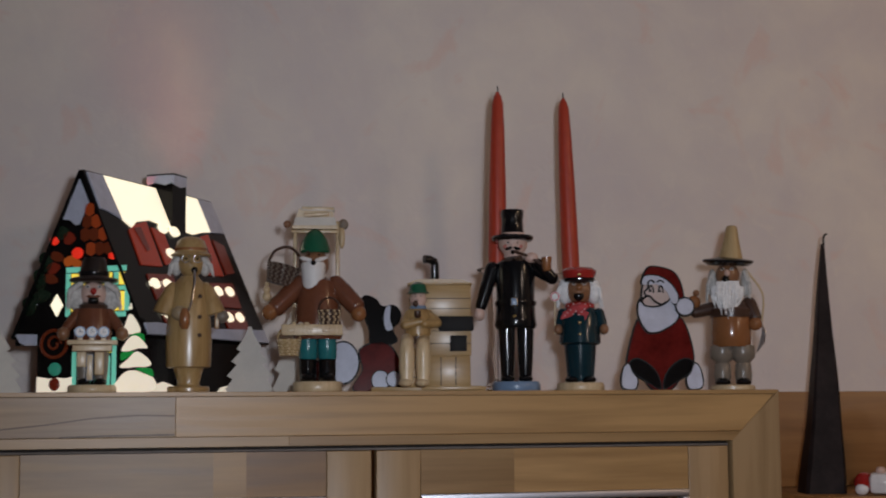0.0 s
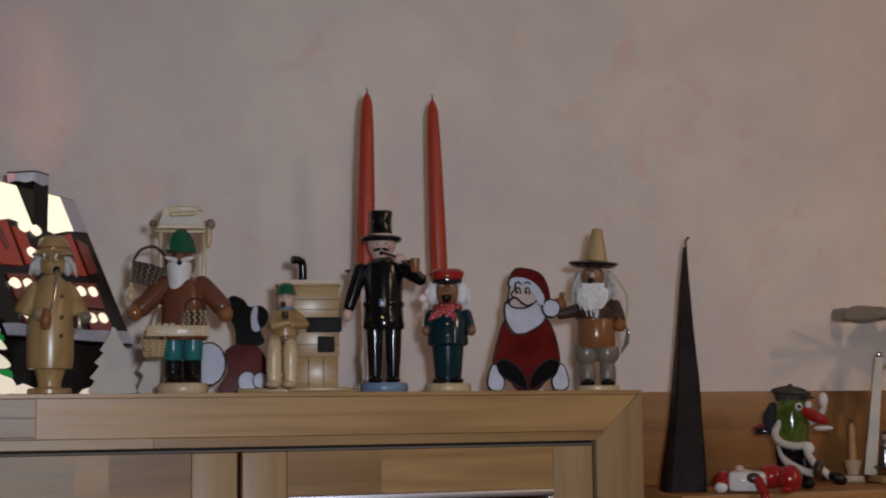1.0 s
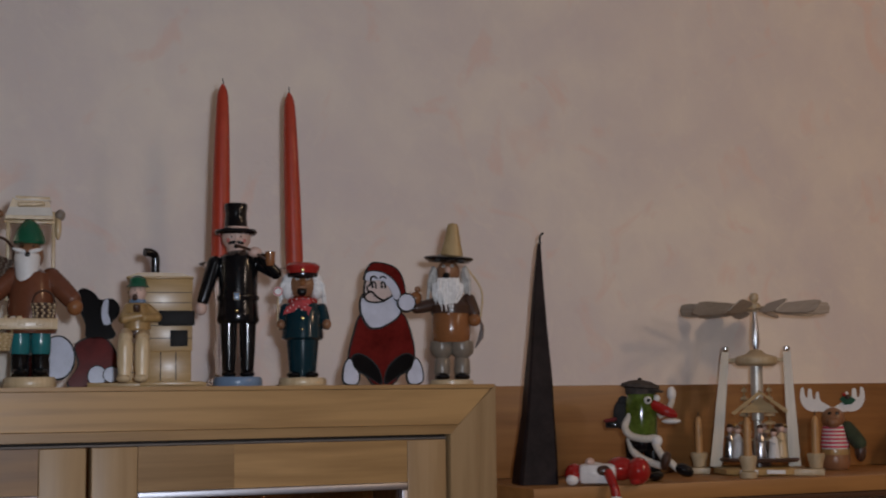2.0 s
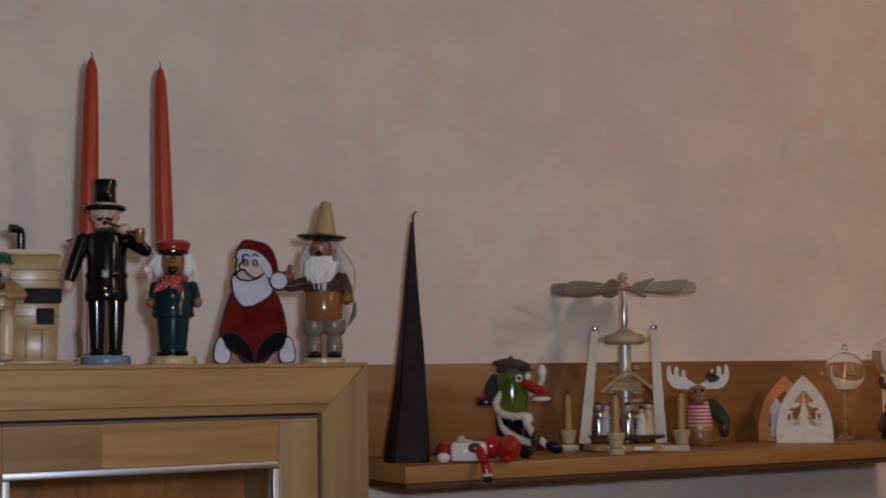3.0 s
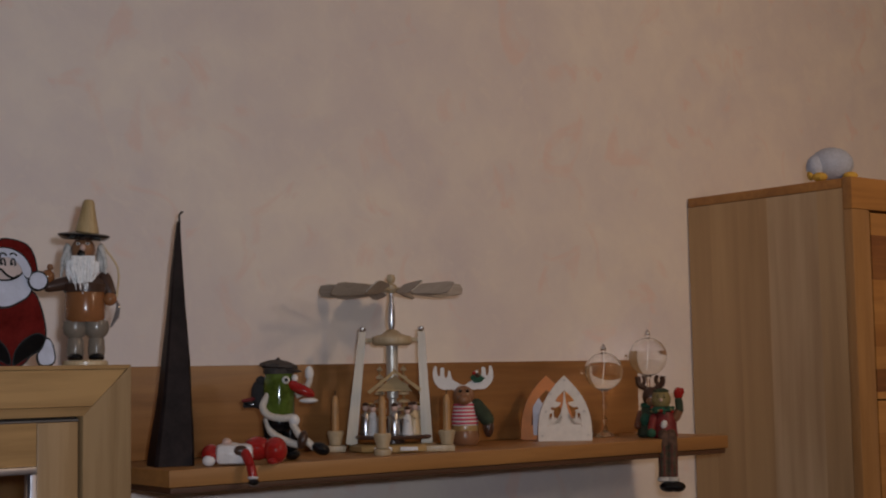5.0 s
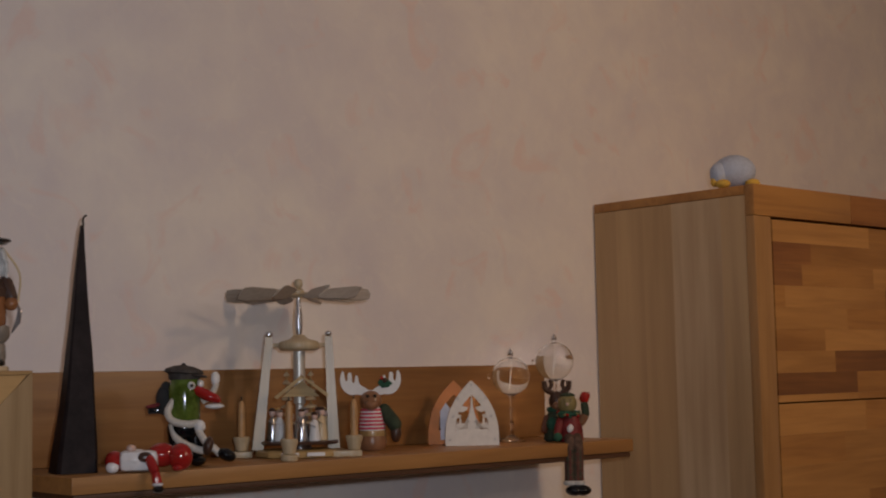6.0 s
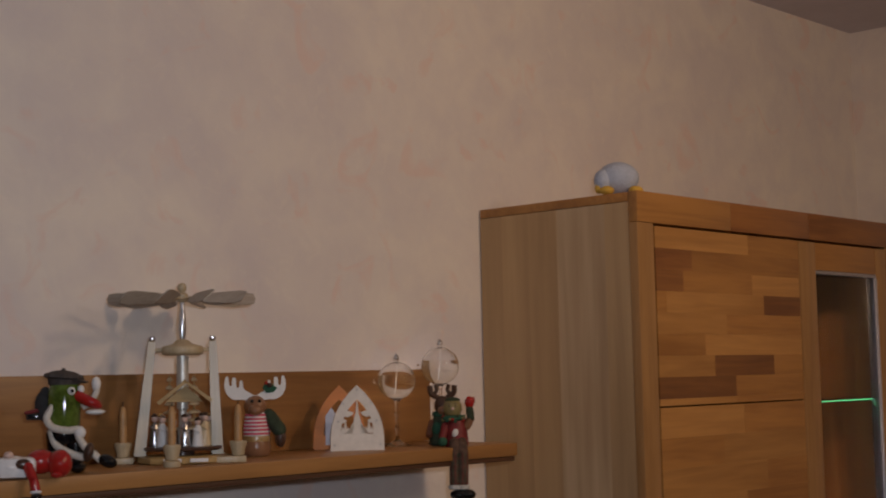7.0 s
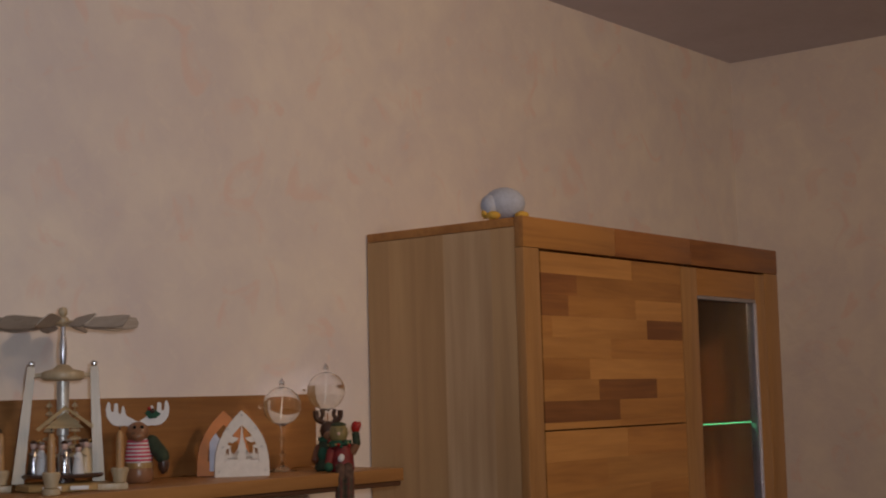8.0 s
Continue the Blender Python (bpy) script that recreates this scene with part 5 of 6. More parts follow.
    on_roof("eave_snow", [(0.01, 0.930), (0.10, 0.922), (0.24, 0.930), (0.40, 0.922), (0.60, 0.928), (0.80, 0.918), (0.99, 0.910), (0.99, 0.995), (0.01, 0.995)], GLASS_WHITE, "grey-white opal snow along the eave")
    for u0, u1 in ((0.06, 0.30), (0.62, 0.96)):
        bm = bmesh.new()
        prism(bm, [(u0 * L, 0.001), (u1 * L, 0.001), (u1 * L - 0.012, 0.008), ((u0 + u1) / 2 * L, 0.013), (u0 * L + 0.01, 0.007)], -0.0833, -0.0808)
        ob = part("snow_drift", bm, LIT_CREAM, house, "glowing white snow")
        ob.matrix_local = pose(0, 0, 0, 0, 0, 90)
    # chimney astride the ridge, open above, with opal snow round its rim
    X0, X1, Y0, Y1 = -0.010, 0.030, 0.158, 0.192

    def tube_walls(grow, z0, z1, w):
        bm = bmesh.new()
        a, b, c, d = X0 - grow, X1 + grow, Y0 - grow, Y1 + grow
        for x0, x1, y0, y1 in ((a, a + w, c, d), (b - w, b, c, d), (a + w, b - w, c, c + w), (a + w, b - w, d - w, d)):
            box(bm, x0, x1, y0, y1, z0, z1)
        return bm

    chimney = part("chimney", tube_walls(0, 0.200, 0.2745, 0.003), GLASS_BLACK, house, "black glass chimney with a snow rim")
    part("chimney_rim", tube_walls(0.0004, 0.2870, 0.2890, 0.003), LEAD, chimney)
    for outline, turn in (([(X0 + 0.001, 0.2868), (X1 - 0.001, 0.2868), (X1 - 0.001, 0.2765), (X1 - 0.012, 0.2735), (X0 + 0.014, 0.2770), (X0 + 0.001, 0.2745)], 0), ([(Y0 + 0.001, 0.2868), (Y1 - 0.001, 0.2868), (Y1 - 0.001, 0.2750), (Y0 + 0.018, 0.2715), (Y0 + 0.001, 0.2740)], 90)):
        bm = slab_of(outline, (Y0 - 0.0012) if not turn else -X1 - 0.0012, (Y0 + 0.0015) if not turn else -X1 + 0.0015)
        ob = part("chimney_snow", bm, GLASS_WHITE, chimney, "blue-white opal rim")
        ob.matrix_local = pose(0, 0, 0, 0, 0, turn)
    part("chimney_shell", tube_walls(-0.0016, 0.2740, 0.2869, 0.0014), LEAD, chimney)
    data = bpy.data.lights.new("house_bulb", "POINT")
    data.energy, data.color, data.shadow_soft_size = 0.45, (1.0, 0.26, 0.18), 0.012
    new("house_bulb", data).matrix_world = hx @ pose(-0.006, 0.120, 0.185)


glass_house()

# ---- the wall shelf's things ----
ON = SHT + 0.0003


def pyramid_candle():
    c = thing("pyramid_candle", "tall dark brown pyramid candle with a curled wick", "candle", pose(0.1815, 0.236, ON, 0, 0, -14))
    f = Figure(0.00084)
    k, rings = f.slot(WAX_BROWN), []
    for i in range(15):
        a = i / 14
        h, r = 432 * a, 42.5 * (1 - a) ** 1.04 + 3.6
        cx, wob = 18 * a + 2.5 * math.sin(5 * a), 1 + 0.02 * math.sin(17 * a)
        pts = []
        for q in range(4):
            for e in (-0.03, 0.03):
                an = math.pi / 4 + math.pi / 2 * q + e * math.pi
                pts.append(f.bm.verts.new((cx + r * wob * math.cos(an), r * wob * math.sin(an), h)))
        rings.append(pts)
    for a, b in zip(rings, rings[1:]):
        for i in range(8):
            j = (i + 1) % 8
            f.bm.faces.new((a[i], a[j], b[j], b[i])).material_index = k
    f.bm.faces.new(rings[-1])
    f.bm.faces.new(rings[0][::-1])
    f.piece("wax_body", c, angle=25)
    f = Figure(0.00084)
    f.arc([(18, 0, 430), (17, 0, 441), (20, 0, 448), (24, 0, 450)], 1.8, WICK, 12, 6)
    f.piece("wick", c, "curled dark wick")


def lying_santa():
    f = Figure(0.00082)
    f.blob(4, 0, 22, 36, 30, 19, CERAMIC_WHITE)
    f.brick(-22, 44, -28, 18, 2, 38, CERAMIC_WHITE, 9)
    f.blob(-30, -2, 20, 18, 22, 19, CERAMIC_RED)
    f.blob(-34, -18, 10, 12, 10, 10, CERAMIC_WHITE)
    f.blob(52, 12, 28, 27, 24, 22, CERAMIC_RED)
    f.blob(84, 0, 24, 22, 22, 25, CERAMIC_RED)
    f.blob(78, -16, 6, 10, 8, 6, CERAMIC_RED)
    f.blob(-2, -14, 42, 9, 9, 7, SKIN, seg=10)
    f.limb((30, -26, 22), (39, -44, 0), 9, 8, CERAMIC_RED)
    f.limb((39, -44, 0), (43, -46, -18), 8, 8, CERAMIC_RED)
    f.blob(43, -47, -20, 10, 10, 4, CERAMIC_WHITE)
    f.blob(44, -51, -28, 10, 14, 7, BLACK)
    f.blob(22, -24, 26, 16, 7, 10, DARKBROWN)
    f.single("ceramic_figurine", "glazed red and white ceramic santa lying at the shelf edge", "figurine", pose(0.240, 0.168, ON, 0, 0, -30))


def pickle_man():
    f = Figure(0.00087)
    for x, m in ((-22, BLACK), (10, BLACK)):
        f.limb((x, 0, 66), (x + 2, -4, 12), 17, 12, m)
    f.blob(14, -12, 10, 15, 26, 10, BLACK)
    f.blob(-16, -8, 10, 15, 24, 10, BLACK)
    f.lathe([(24, 50), (29, 58), (29, 74), (27, 78)], BLACK, -8)
    f.lathe([(22, 66), (27, 74), (28, 100), (28, 130), (25, 152), (16, 162), (0, 166)], PICKLE, -8)
    f.lathe([(27, 152), (28, 162), (26, 166)], CAPCLOTH, -8)
    f.lathe([(26, 0), (35, 4), (33, 9), (18, 15), (5, 17), (0, 17)], CAPCLOTH, matrix=pose(-9, 0, 160, 0, 5, 0), seg=8)
    f.blob(-9, 0, 178, 4, 4, 3, CAPCLOTH, seg=8)
    f.blob(14, -8, 158, 19, 20, 3.5, CAPCLOTH, 8)
    f.blob(4, -25, 141, 7, 5, 7, WHITE, seg=12)
    f.blob(5, -29, 141, 3.4, 2.5, 3.4, BLACK, seg=8)
    f.blob(20, -16, 144, 6, 5, 7, WHITE, seg=12)
    f.tube([(12, -14, 134), (30, -20, 124), (48, -24, 116), (54, -25, 112)], [9, 10, 8, 3], CERAMIC_RED)
    f.blob(44, -22, 104, 17, 9, 5, WHITE)
    f.arc([(-26, -14, 116), (-37, -18, 96), (-28, -26, 80), (-4, -32, 74), (16, -34, 76)], 6.5, ROPE, 20, 10)
    f.blob(18, -34, 70, 10, 9, 11, WHITE)
    f.arc([(-30, -12, 74), (-22, -22, 50), (0, -34, 36), (24, -42, 28), (36, -44, 34)], 6.5, ROPE, 20, 10)
    f.limb((16, -36, 62), (28, -44, 42), 6, 6, ROPE)
    f.blob(32, -46, 36, 9, 15, 17, DARKBROWN, 14)
    f.limb((40, -42, 34), (52, -40, 22), 6, 6, ROPE)
    f.blob(64, -44, 20, 17, 14, 11, BLACK, 24)
    f.arc([(22, -4, 112), (36, -4, 120), (46, -4, 138), (46, -4, 146)], 5.5, ROPE, 12, 8)
    f.blob(46, -4, 152, 8, 7, 13, WHITE)
    f.blob(-42, 18, 116, 16, 16, 27, FELT)
    f.blob(-40, 14, 140, 9, 10, 9, FELT)
    f.limb((-54, 6, 108), (-72, 2, 105), 3.5, 3, DEEPRED)
    f.brick(-72, -40, 14, 26, 92, 104, FELT, 3)
    f.lathe([(5, 0), (5, 40)], SILVER, matrix=pose(-60, 18, 104, 0, 60, 0))
    f.single("ceramic_figurine", "mottled green pickle-shaped figure with grey cap and white cord limbs", "figurine", pose(0.366, 0.215, ON, 0, 0, -32))


def stubby_candle(m, wide):
    u = 0.00094
    c = thing("small_candle", "thin honey-coloured candle in a small pale wooden cup", "candle", m, "pyramid candles")
    f = Figure(u)
    if wide:
        f.brick(-wide * 0.48, wide * 0.52, -14, 14, 0, 11, POST)
    else:
        f.lathe([(14, 0), (15, 2), (15, 9), (12, 11), (0, 11)], POST)
    f.piece("foot_block", c, "pale wooden foot block")
    x = 15 if wide > 40 else 0
    f = Figure(u)
    f.lathe([(9, 11.2), (11, 13), (12, 21), (15, 31), (15, 35), (13, 37), (8, 37), (8, 33), (0, 33)], POST, x)
    f.piece("cup", c, "pale turned wooden cup")
    f = Figure(u)
    f.lathe([(6.6, 33.2), (6.8, 35), (6.3, 81), (5.6, 93), (3.0, 99), (0, 101)], WAX_HONEY, x)
    f.piece("wax_body", c)
    f = Figure(u)
    f.tube([(x, 0, 100), (x + 0.5, 0, 108)], 0.9, WICK, 6)
    f.piece("wick", c)
    return c


def candle_pyramid():
    u, cx, cy, turn = 0.00096, 0.6115, 0.262, -36
    m = pose(cx, cy, ON, 0, 0, turn)
    mill = thing("christmas_pyramid", "pale wooden Christmas pyramid with propeller blades and tiny figures", "ornament", m)
    f = Figure(u)
    f.lathe([(74, 0), (77, 2), (77, 10), (73, 13), (0, 13)], STOVE_TAN, seg=8)
    f.piece("base_ring", mill)
    for x in (-18, 26):
        f = Figure(u)
        f.brick(x - 15, x + 15, -78.5, -72, 4, 10.5, WHITE, 0.4)
        f.piece("label_strip", mill, "pale reflecting label strip")
    f = Figure(u)
    f.lathe([(20, 12.2), (20, 20), (66, 22), (68, 25), (66, 28), (0, 28)], DARKBROWN)
    f.piece("turntable", mill, "dark brown round turntable")
    for s in (-1, 1):
        f = Figure(u)
        f.tube([(s * 66 - 7, 4, 12), (s * 51.5, 4, 208)], [14, 9], POST, 4)
        f.piece("post", mill, "tapering pale wooden post")
        f = Figure(u)
        f.lathe([(3, 0), (6, 3), (6, 7), (0, 10)], SILVER, s * 51.5, 4, 208.2, seg=14)
        f.piece("post_cap", mill, "small metal cap nut")
    f = Figure(u)
    f.brick(-50, 50, -1, 9, 190, 197, POST)
    f.piece("cross_beam", mill)
    f = Figure(u)
    f.lathe([(29, 184), (34, 186), (36, 189), (36, 197), (34, 199.5), (17, 204), (9, 211), (0, 212)], POST, 0, 4)
    f.piece("crown_disc", mill)
    f = Figure(u)
    f.lathe([(9, 28.2), (9, 60), (7, 62), (7, 90), (10, 92), (10.5, 183)], SATIN, 0, 4)
    f.lathe([(5, 212.2), (7, 226), (6, 250), (4, 262), (4, 288)], SILVER, 0, 4)
    f.piece("shaft", mill, "shiny silver shaft")
    hub = Figure(u)
    hub.lathe([(8, 276), (10, 279), (10, 289), (7, 292), (4, 293), (7, 297), (8, 302), (6, 308), (0, 310)], POST, 0, 4)
    hub.piece("hub", mill, "pale turned wooden hub")
    for k in range(10):
        b = Figure(u)
        tilt = pose(0, 4, 281, 0, 0, 36 * k + 2) @ pose(0, 0, 0, 40, 0, 0)
        b.tube([(8, 0, 0), (44, 0, 0)], 2.2, POST, 8)
        v = prism(b.bm, [(40, -11), (60, -14), (110, -17), (124, -14), (127, 0), (124, 13), (108, 17), (60, 13), (40, 9)], -0.9, 0.9, b.slot(BLADE))
        bmesh.ops.rotate(b.bm, verts=v, matrix=Matrix.Rotation(radians(90), 3, "X"), cent=(0, 0, 0))
        bmesh.ops.transform(b.bm, matrix=tilt, verts=b.bm.verts[:])
        b.piece("blade", mill, "thin grey-brown wooden blade")
    # small stable roof
    for outline in ([(-44, 104), (4, 142), (7, 137), (-39, 100)], [(4, 137), (1, 143), (50, 108), (46, 103)]):
        f = Figure(u)
        f.plate(outline, -48, -16, ROOFING)
        f.piece("stable_roof", mill, "tan plank roof of the tiny stable")
    f = Figure(u)
    f.plate([(-30, 104), (34, 104), (4, 132)], -34, -30, ROOFING)
    f.piece("stable_gable", mill, "tan gable of the tiny stable")
    rnd = random.Random(11)
    for k in range(11):
        a = 2 * math.pi * k / 11 + 0.2
        r, h = 46 + rnd.uniform(-7, 7), rnd.uniform(42, 66)
        x, y = r * math.cos(a), 4 + r * math.sin(a)
        f = Figure(u)
        robe, top = rnd.choice([(WHITE, SKIN), (SILVER, SKIN), (GREY_FUR, BLACK), (CREAM, SKIN), (COAT, SKIN), (WHITE, GOLD)])
        f.lathe([(10, 28.2), (10.5, 31), (8, 28 + h * 0.4), (6, 28 + h * 0.66), (3, 28 + h * 0.74), (0, 28 + h * 0.75)], robe, x, y, seg=14)
        f.blob(x, y, 28 + h * 0.84, 5.6, 5.6, 6.4, top, seg=10)
        f.lathe([(5.5, 0), (6, 2), (3, 5), (0, 6)], rnd.choice([SILVER, GOLD, DARKBROWN]), x, y, 28 + h * 0.90, seg=10)
        f.limb((x - 6, y - 5, 28 + h * 0.6), (x + 2, y - 9, 28 + h * 0.5), 2.4, 2, robe)
        f.piece("tiny_figure", mill, "tiny turned wooden nativity figure")
    # curled wood-shaving trees
    for x in (-22, 20):
        f = Figure(u)
        f.tube([(x, 22, 28), (x, 22, 150)], [3, 1.5], TAN, 8)
        for q in range(7):
            f.lathe([(2, 0), (13 - q * 1.4, -3), (14 - q * 1.4, -6), (11 - q * 1.4, -7), (1.8, -2)], CREAM, x, 22, 62 + q * 14, seg=14)
        f.piece("shaving_tree", mill, "pale wood-shaving tree")
    # three candles on foot blocks
    for ax, ay, wide in ((0.5258, 0.1752, 0), (0.6513, 0.1898, 54), (0.5371, 0.3245, 36)):
        c = stubby_candle(pose(ax, ay, ON, 0, 0, -36), wide)

def moose():
    f = Figure(0.00098)
    f.lathe([(20, 0), (24, 4), (26, 16), (24, 26), (0, 28)], TAN_FACE)
    f.lathe([(24, 26), (25, 30), (24, 36), (0, 37)], TAN)
    f.lathe([(23, 36), (24, 44), (21, 70), (15, 82), (0, 84)], WHITE, 0, 0)
    for z in (38, 44.5, 51, 57.5, 64, 70.5):
        r = 24.6 - (z - 44) * 0.14 if z > 44 else 24.2
        f.lathe([(r - 1, z), (r + 0.4, z + 0.6), (r - 0.4, z + 4), (r - 1.6, z + 4.6)], PINK)
    f.plate([(-24, 100), (22, 100), (18, 112), (0, 108), (-20, 112)], -3.2, 3.2, WHITE)
    f.blob(-2, -4, 88, 20, 19, 20, TAN_FACE)
    f.blob(-2, -20, 82, 13, 12, 10, TAN_FACE)
    for x in (-8, 5):
        f.blob(x, -21, 98, 3, 2.5, 3, BLACK, seg=8)
    right = rounded([(0, 106), (12, 104), (28, 100), (42, 104), (51, 116), (53, 130), (50, 142), (46, 142), (44, 128), (40, 126), (39, 138), (35, 141), (32, 138), (31, 124), (27, 123), (25, 134), (21, 134), (18, 120), (8, 113)], 3)
    f.plate(right, -3, 3, WHITE)
    f.plate([(-x - 4, z) for x, z in right[::-1]], -3, 3, WHITE)
    f.plate([(10, 122), (18, 130), (28, 128), (38, 120), (30, 113), (18, 112)], -6, -3, LEAFGREEN)
    f.blob(24, -7, 126, 4.5, 4, 4.5, DARKBROWN, seg=8)
    f.blob(18, -7, 130, 3.5, 3, 3.5, RED, seg=8)
    f.limb((22, -4, 72), (40, -10, 46), 12, 13, DARKGREEN)
    f.blob(42, -10, 32, 10, 10, 18, DARKBROWN)
    f.single("wooden_moose", "brown wooden moose with white antlers and pink striped shirt", "figurine", pose(0.795, 0.295, ON, 0, 0, -38))


def tealight_arch():
    u = 0.00103
    t = thing("tealight_arch", "pale plywood pointed-arch tealight holder with cut-out church scene", "candle holder", pose(0.992, 0.246, ON, 0, 0, -38))
    outer, inner = [], []
    for i in range(25):
        a = i / 24
        s = -1 if a <= 0.5 else 1
        k = 1 - abs(2 * a - 1)
        outer.append((s * 48 * (1 - k ** 2.1), 10 + 106 * k ** 0.85))
        inner.append((s * 29 * (1 - k ** 2.1), 28 + 62 * k ** 0.85))

    def arch(y0, y1, m, name, label, dx=0.0, hole=True, scale=1.0):
        f = Figure(u)
        k = f.slot(m)

        def ring(pts, y):
            return [f.bm.verts.new((dx + x * scale, y, z * scale)) for x, z in pts]

        o, n = [(-48, 0)] + outer + [(48, 0)], [(-31, 26)] + inner + [(31, 26)]
        a0, a1, b0, b1 = ring(o, y0), ring(o, y1), ring(n, y0), ring(n, y1)
        for i in range(len(o)):
            j = (i + 1) % len(o)
            for q in ((a0[i], a0[j], b0[j], b0[i]), (a1[j], a1[i], b1[i], b1[j]), (a0[j], a0[i], a1[i], a1[j]), (b0[i], b0[j], b1[j], b1[i])):
                f.bm.faces.new(q).material_index = k
        return f.piece(name, t, label)

    front = arch(-3, 3, PLYWOOD, "front_panel", "pale plywood cut-out front")
    back = arch(66, 72, ORANGE_PAINT, "back_panel", "orange-painted back panel", -26.0)
    f = Figure(u)
    f.brick(-44, 30, 3.2, 65.8, 1, 7, PLYWOOD)
    f.piece("base_board", t)
    f = Figure(u)
    f.plate([(-52, 8), (-30, 8), (-30, 60), (-41, 76), (-52, 60)], 65, 65.9, GLASS_WHITE)
    f.piece("inner_liner", t, "grey inner liner")
    f = Figure(u)
    f.plate([(-29, 26), (29, 26), (29, 29), (14, 29), (14, 38), (7, 50), (5, 58), (2.5, 68), (0.8, 88), (-0.8, 88), (-2.5, 68), (-5, 58), (-7, 50), (-13, 40), (-13, 30), (-29, 30)], -2, 1, PLYWOOD)
    for x, h in ((-21, 26), (21, 26), (-26, 13), (26, 13), (-16, 13), (16, 13), (-10, 10), (10, 10)):
        f.plate([(x - 4, 30.2), (x + 4, 30.2), (x + 2, 30 + h * 0.5), (x, 30 + h), (x - 2, 30 + h * 0.5)], -2, 1, PLYWOOD)
    for side in (-1, 1):
        f.plate([(side * x, z) for x, z in ((26, 62), (17, 59), (9, 63), (6, 68), (14, 70), (23, 72))], -2, 1, PLYWOOD)
        f.plate([(side * x, z) for x, z in ((29, 48), (21, 50), (18, 54), (24, 56), (28, 56))], -2, 1, PLYWOOD)
        f.plate([(side * x, z) for x, z in ((4, 42), (16, 30), (20, 30), (8, 47))], -2, 1, PLYWOOD)
    f.piece("church_cutout", t, "white plywood church silhouette")
    for x, z in ((0, 108), (-25, 84), (25, 84), (-34, 52), (34, 52), (-41, 10), (41, 10)):
        f = Figure(u)
        f.plate([(x + (3.4 if i % 2 else 1.5) * math.cos(math.pi * i / 5 + math.pi / 2), z + (3.4 if i % 2 else 1.5) * math.sin(math.pi * i / 5 + math.pi / 2)) for i in range(10)], -3.9, -3.1, GREY_FUR)
        f.piece("star", t, "small grey cut star")


def oil_goblet(m, stem, r, label):
    u = 0.00108
    g = thing("oil_lamp_goblet", label, "oil lamp", m, "glass oil lamps")
    f = Figure(u)
    zc = stem + r * 0.95
    prof = [(24, 0), (25, 1.5), (14, 5), (4.5, 11), (3, 18), (3, stem * 0.32), (5.2, stem * 0.36), (3, stem * 0.40), (2.8, stem * 0.64), (5, stem * 0.68), (3, stem * 0.72), (3.4, stem - 8), (6, stem - 2)]
    for i in range(1, 16):
        a = -math.pi / 2 + math.pi * (0.06 + 0.90 * i / 15)
        prof.append((r * math.cos(a), zc + r * math.sin(a)))
    prof.append((5, zc + r + 3))
    inner = []
    q = r - 2.0
    for i in range(15, 0, -1):
        a = -math.pi / 2 + math.pi * (0.06 + 0.90 * i / 15)
        inner.append((q * math.cos(a), zc + q * math.sin(a)))
    f.lathe(prof + [(4.5, zc + r + 4)] + inner + [(0, zc - q)], CLEAR, seg=32)
    f.lathe([(3.0, -2.6), (4.4, -1), (4.4, 1), (3, 2.6)], CLEAR, matrix=pose(-r - 5, 0, zc, 0, 90, 0))
    bowl = f.piece("glass_bowl", g)
    bowl.visible_shadow = False
    f = Figure(u)
    q = r - 1.5
    lq = [(0, zc - q)]
    for i in range(1, 9):
        a = -math.pi / 2 + (math.pi / 2 + 0.30) * i / 8
        lq.append((q * math.cos(a), zc + q * math.sin(a)))
    lq.append((0, lq[-1][1]))
    f.lathe(lq, OIL, seg=32)
    oil = f.piece("oil", g, "clear lamp oil filling the lower half")
    oil.visible_shadow = False
    f = Figure(u)
    f.lathe([(5, 0), (5.5, 2), (5, 5), (3, 7), (1.5, 10), (0, 11)], SILVER, 0, 0, zc + r + 4.1, seg=16)
    f.tube([(0, 0, zc + r + 3), (1, 0, zc + r * 0.4), (-2, 0, zc - r * 0.5)], 0.7, WHITE, 8)
    f.piece("wick_holder", g, "small metal wick holder with a white wick")


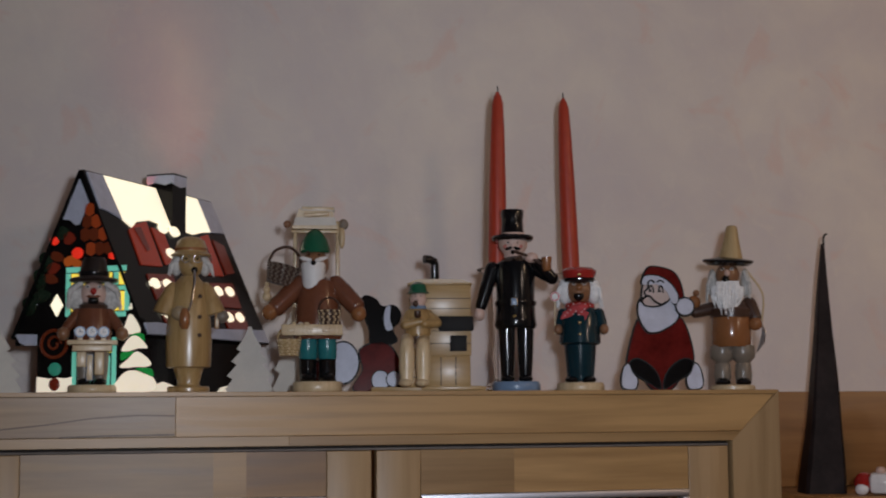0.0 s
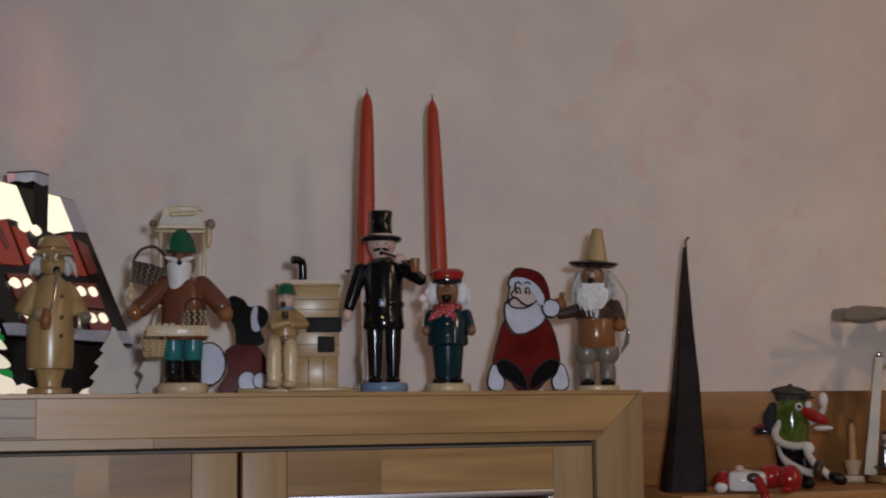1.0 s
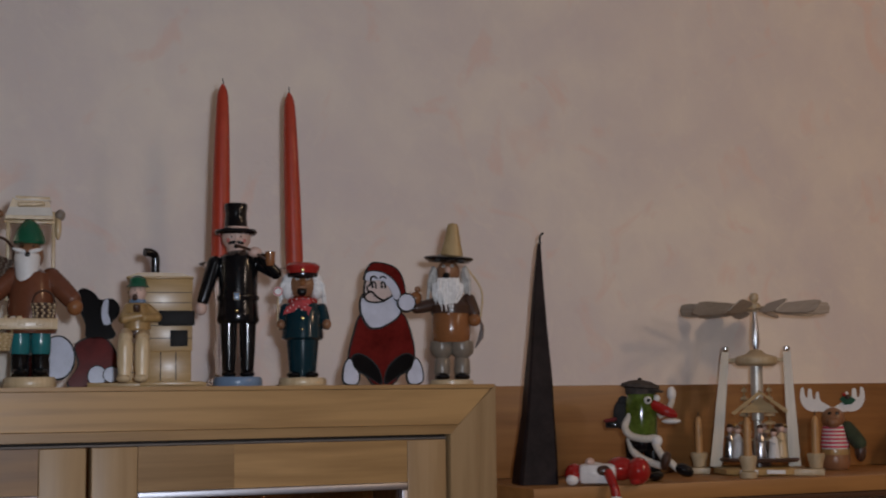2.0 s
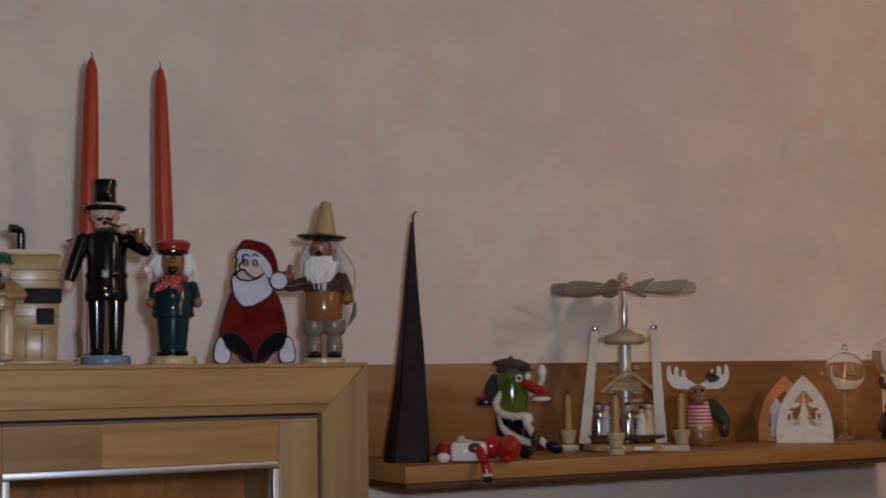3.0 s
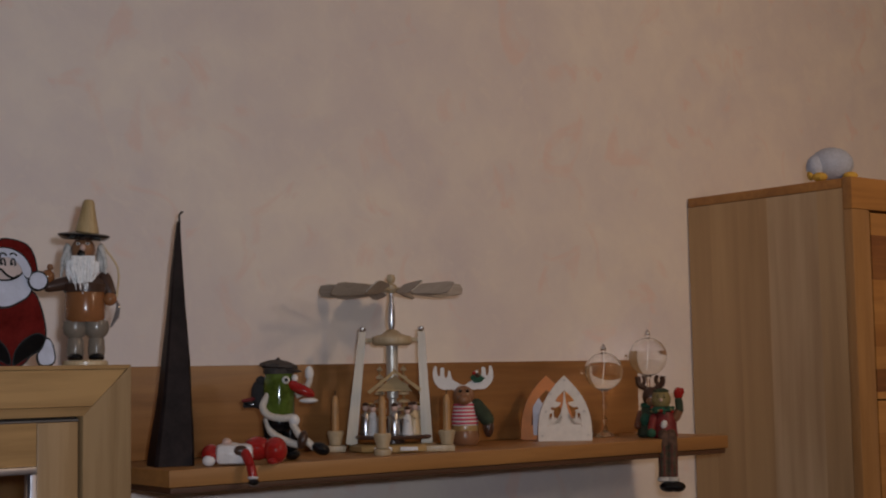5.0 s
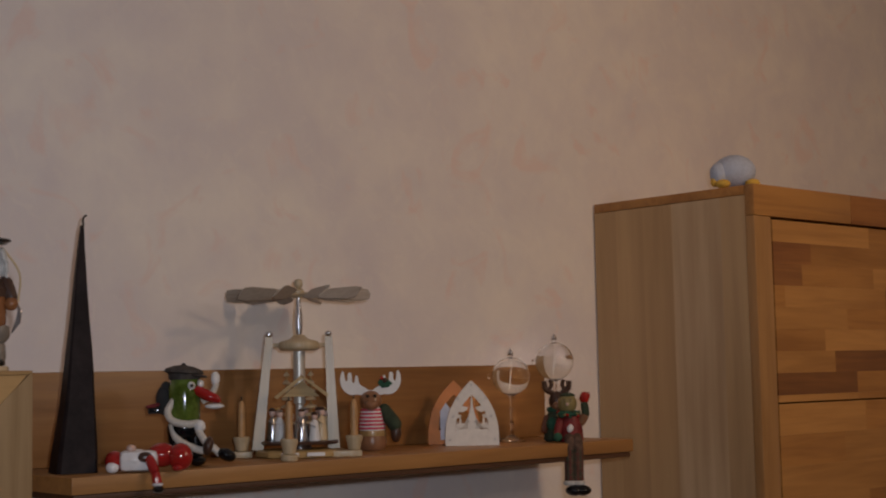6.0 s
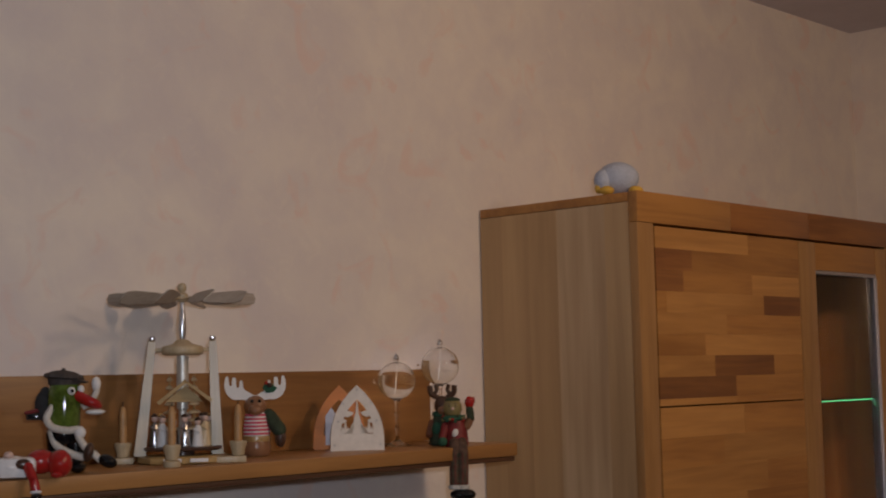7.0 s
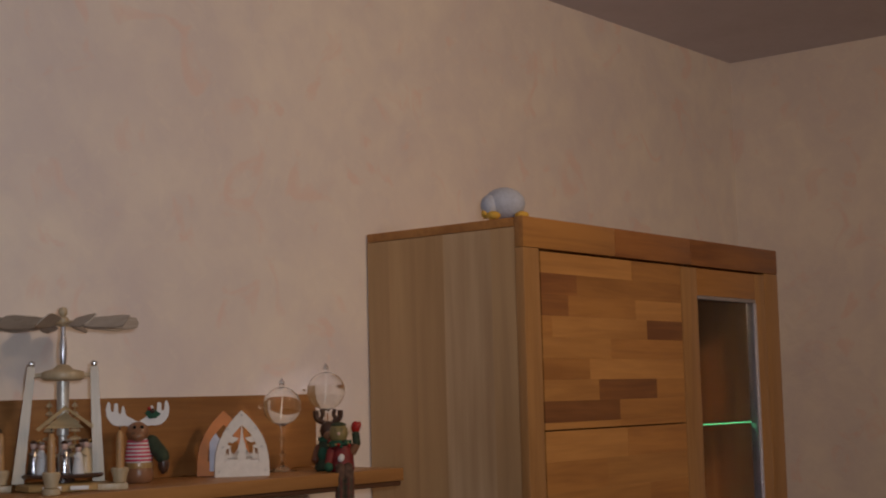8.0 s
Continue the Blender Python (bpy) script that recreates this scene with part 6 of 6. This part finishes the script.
def shelf_elf():
    f = Figure(0.00100)
    f.lathe([(20, 0), (23, 4), (21, 30), (15, 48), (0, 54)], DEEPRED)
    f.blob(-2, -21, 26, 6, 4, 8, WHITE, 20)
    f.blob(-6, -2, 72, 18, 18, 20, OLIVE)
    f.lathe([(15, 86), (15, 88), (8, 92), (0, 93)], DARKGREEN, -6, -2)
    f.lathe([(17, 48), (21, 51), (20, 57), (14, 59)], LEAFGREEN, -4)
    rnd = random.Random(21)
    for k in range(26):
        a = 2 * math.pi * k / 26
        f.blob(-4 + 20 * math.cos(a), 20 * math.sin(a), 52 + rnd.uniform(-5, 5), 4.2, 3.2, 2.6, (LEAFGREEN, DARKGREEN, LEAFGREEN, OLIVE, RED)[k % 5], rnd.uniform(-40, 40), rnd.uniform(0, 180), 6)
    eyes(f, -6, -18, 76, 6, 2.4, False)
    f.blob(-6, -20, 71, 3, 3, 3, SKIN, seg=8)
    f.limb((20, -2, 38), (28, -6, 52), 8, 7, TAN_FACE)
    f.limb((28, -6, 52), (26, -8, 70), 7, 7, DARKGREEN)
    f.blob(26, -8, 82, 9, 7, 12, CERAMIC_RED)
    f.blob(33, -8, 86, 4, 4, 7, CERAMIC_RED, seg=8)
    f.limb((-20, -4, 38), (-26, -14, 16), 8, 7, DEEPRED)
    f.blob(-26, -18, 10, 9, 9, 9, LEAFGREEN)
    for x in (-5, 9):
        f.limb((x, -8, 10), (x + 2, -30, 5), 10, 9, PLAID)
        f.tube([(x + 2, -30, 7), (x + 2, -36, -8), (x + 1, -36, -72)], [9.5, 10.5, 10], PLAID, 14)
        for k in range(8):
            r = 10.7 - k * 0.05
            f.lathe([(r - 0.8, -0.9), (r, 0), (r - 0.8, 0.9)], TARTAN_RED if k % 2 else TARTAN_GREEN, x + 1.5, -36, -13 - k * 7.6, seg=16)
        for k in range(7):
            a = math.pi + math.pi * k / 6
            f.tube([(x + 2 + 10.3 * math.cos(a), -36 + 10.3 * math.sin(a), -10), (x + 1 + 10 * math.cos(a), -36 + 10 * math.sin(a), -71)], 0.6, TARTAN_RED if k % 2 else TARTAN_GREEN, 5)
        f.lathe([(10, 0), (13, 2), (13, 7), (10, 9)], GREY_FUR, x + 1, -36, -78)
        f.blob(x + 8, -42, -87, 17, 15, 10, BLACK)
    f.single("shelf_elf", "red and green elf doll with plaid trousers dangling over the shelf", "doll", pose(1.172, 0.165, ON, 0, 0, -47))


def reindeer_doll():
    f = Figure(0.00108)
    f.lathe([(22, 0), (25, 4), (23, 34), (16, 52), (0, 58)], DARKGREEN)
    f.blob(0, -4, 70, 15, 16, 18, DARKBROWN)
    f.blob(0, -18, 62, 9, 9, 8, TAN_FACE, seg=12)
    for s in (-1, 1):
        f.arc([(s * 8, 0, 84), (s * 20, 0, 92), (s * 22, 0, 106)], 5, DARKBROWN, 10, 8)
        f.arc([(s * 15, 0, 89), (s * 10, 0, 98), (s * 12, 0, 108)], 3.5, DARKBROWN, 8, 8)
        f.limb((s * 18, -4, 40), (s * 24, -12, 20), 7, 7, COAT)
    f.lathe([(15, 50), (19, 53), (18, 59), (13, 60)], LEAFGREEN)
    f.blob(-10, -16, 30, 10, 9, 12, LEAFGREEN)
    f.oval(4, 14, 11, 12, -30, -22, CREAM)
    f.oval(4, 14, 4, 4, -31, -30, BLACK)
    f.single("reindeer_doll", "small dark green reindeer doll beside the elf", "doll", pose(1.196, 0.222, ON, 0, 0, -46))


pyramid_candle()
lying_santa()
pickle_man()
candle_pyramid()
moose()
tealight_arch()
oil_goblet(pose(1.1396, 0.290, ON, 0, 0, -45), 84, 34, "clear glass oil lamp on a thin stem, half full")
oil_goblet(pose(1.240, 0.268, ON, 0, 0, -45), 108, 35, "taller clear glass oil lamp on a thin stem, half full")
shelf_elf()
reindeer_doll()


# ---- the plush bird on the tall cabinet ----
def plush_bird():
    f = Figure(0.00118)
    f.blob(0, 0, 31, 37, 34, 29, PLUSH, 0, 0, 20)
    f.blob(-26, -16, 26, 16, 18, 20, PLUSH)
    for x, y in ((-20, -28), (30, -18)):
        f.blob(x, y, 7, 13, 15, 8, YELLOW)
    f.blob(-34, -20, 12, 7, 9, 9, YELLOW)
    f.single("plush_bird", "small round white plush bird with yellow feet on the cabinet top", "soft toy", pose(1.568, 0.060, Z2 + 0.0003, 0, 0, -53))


plush_bird()
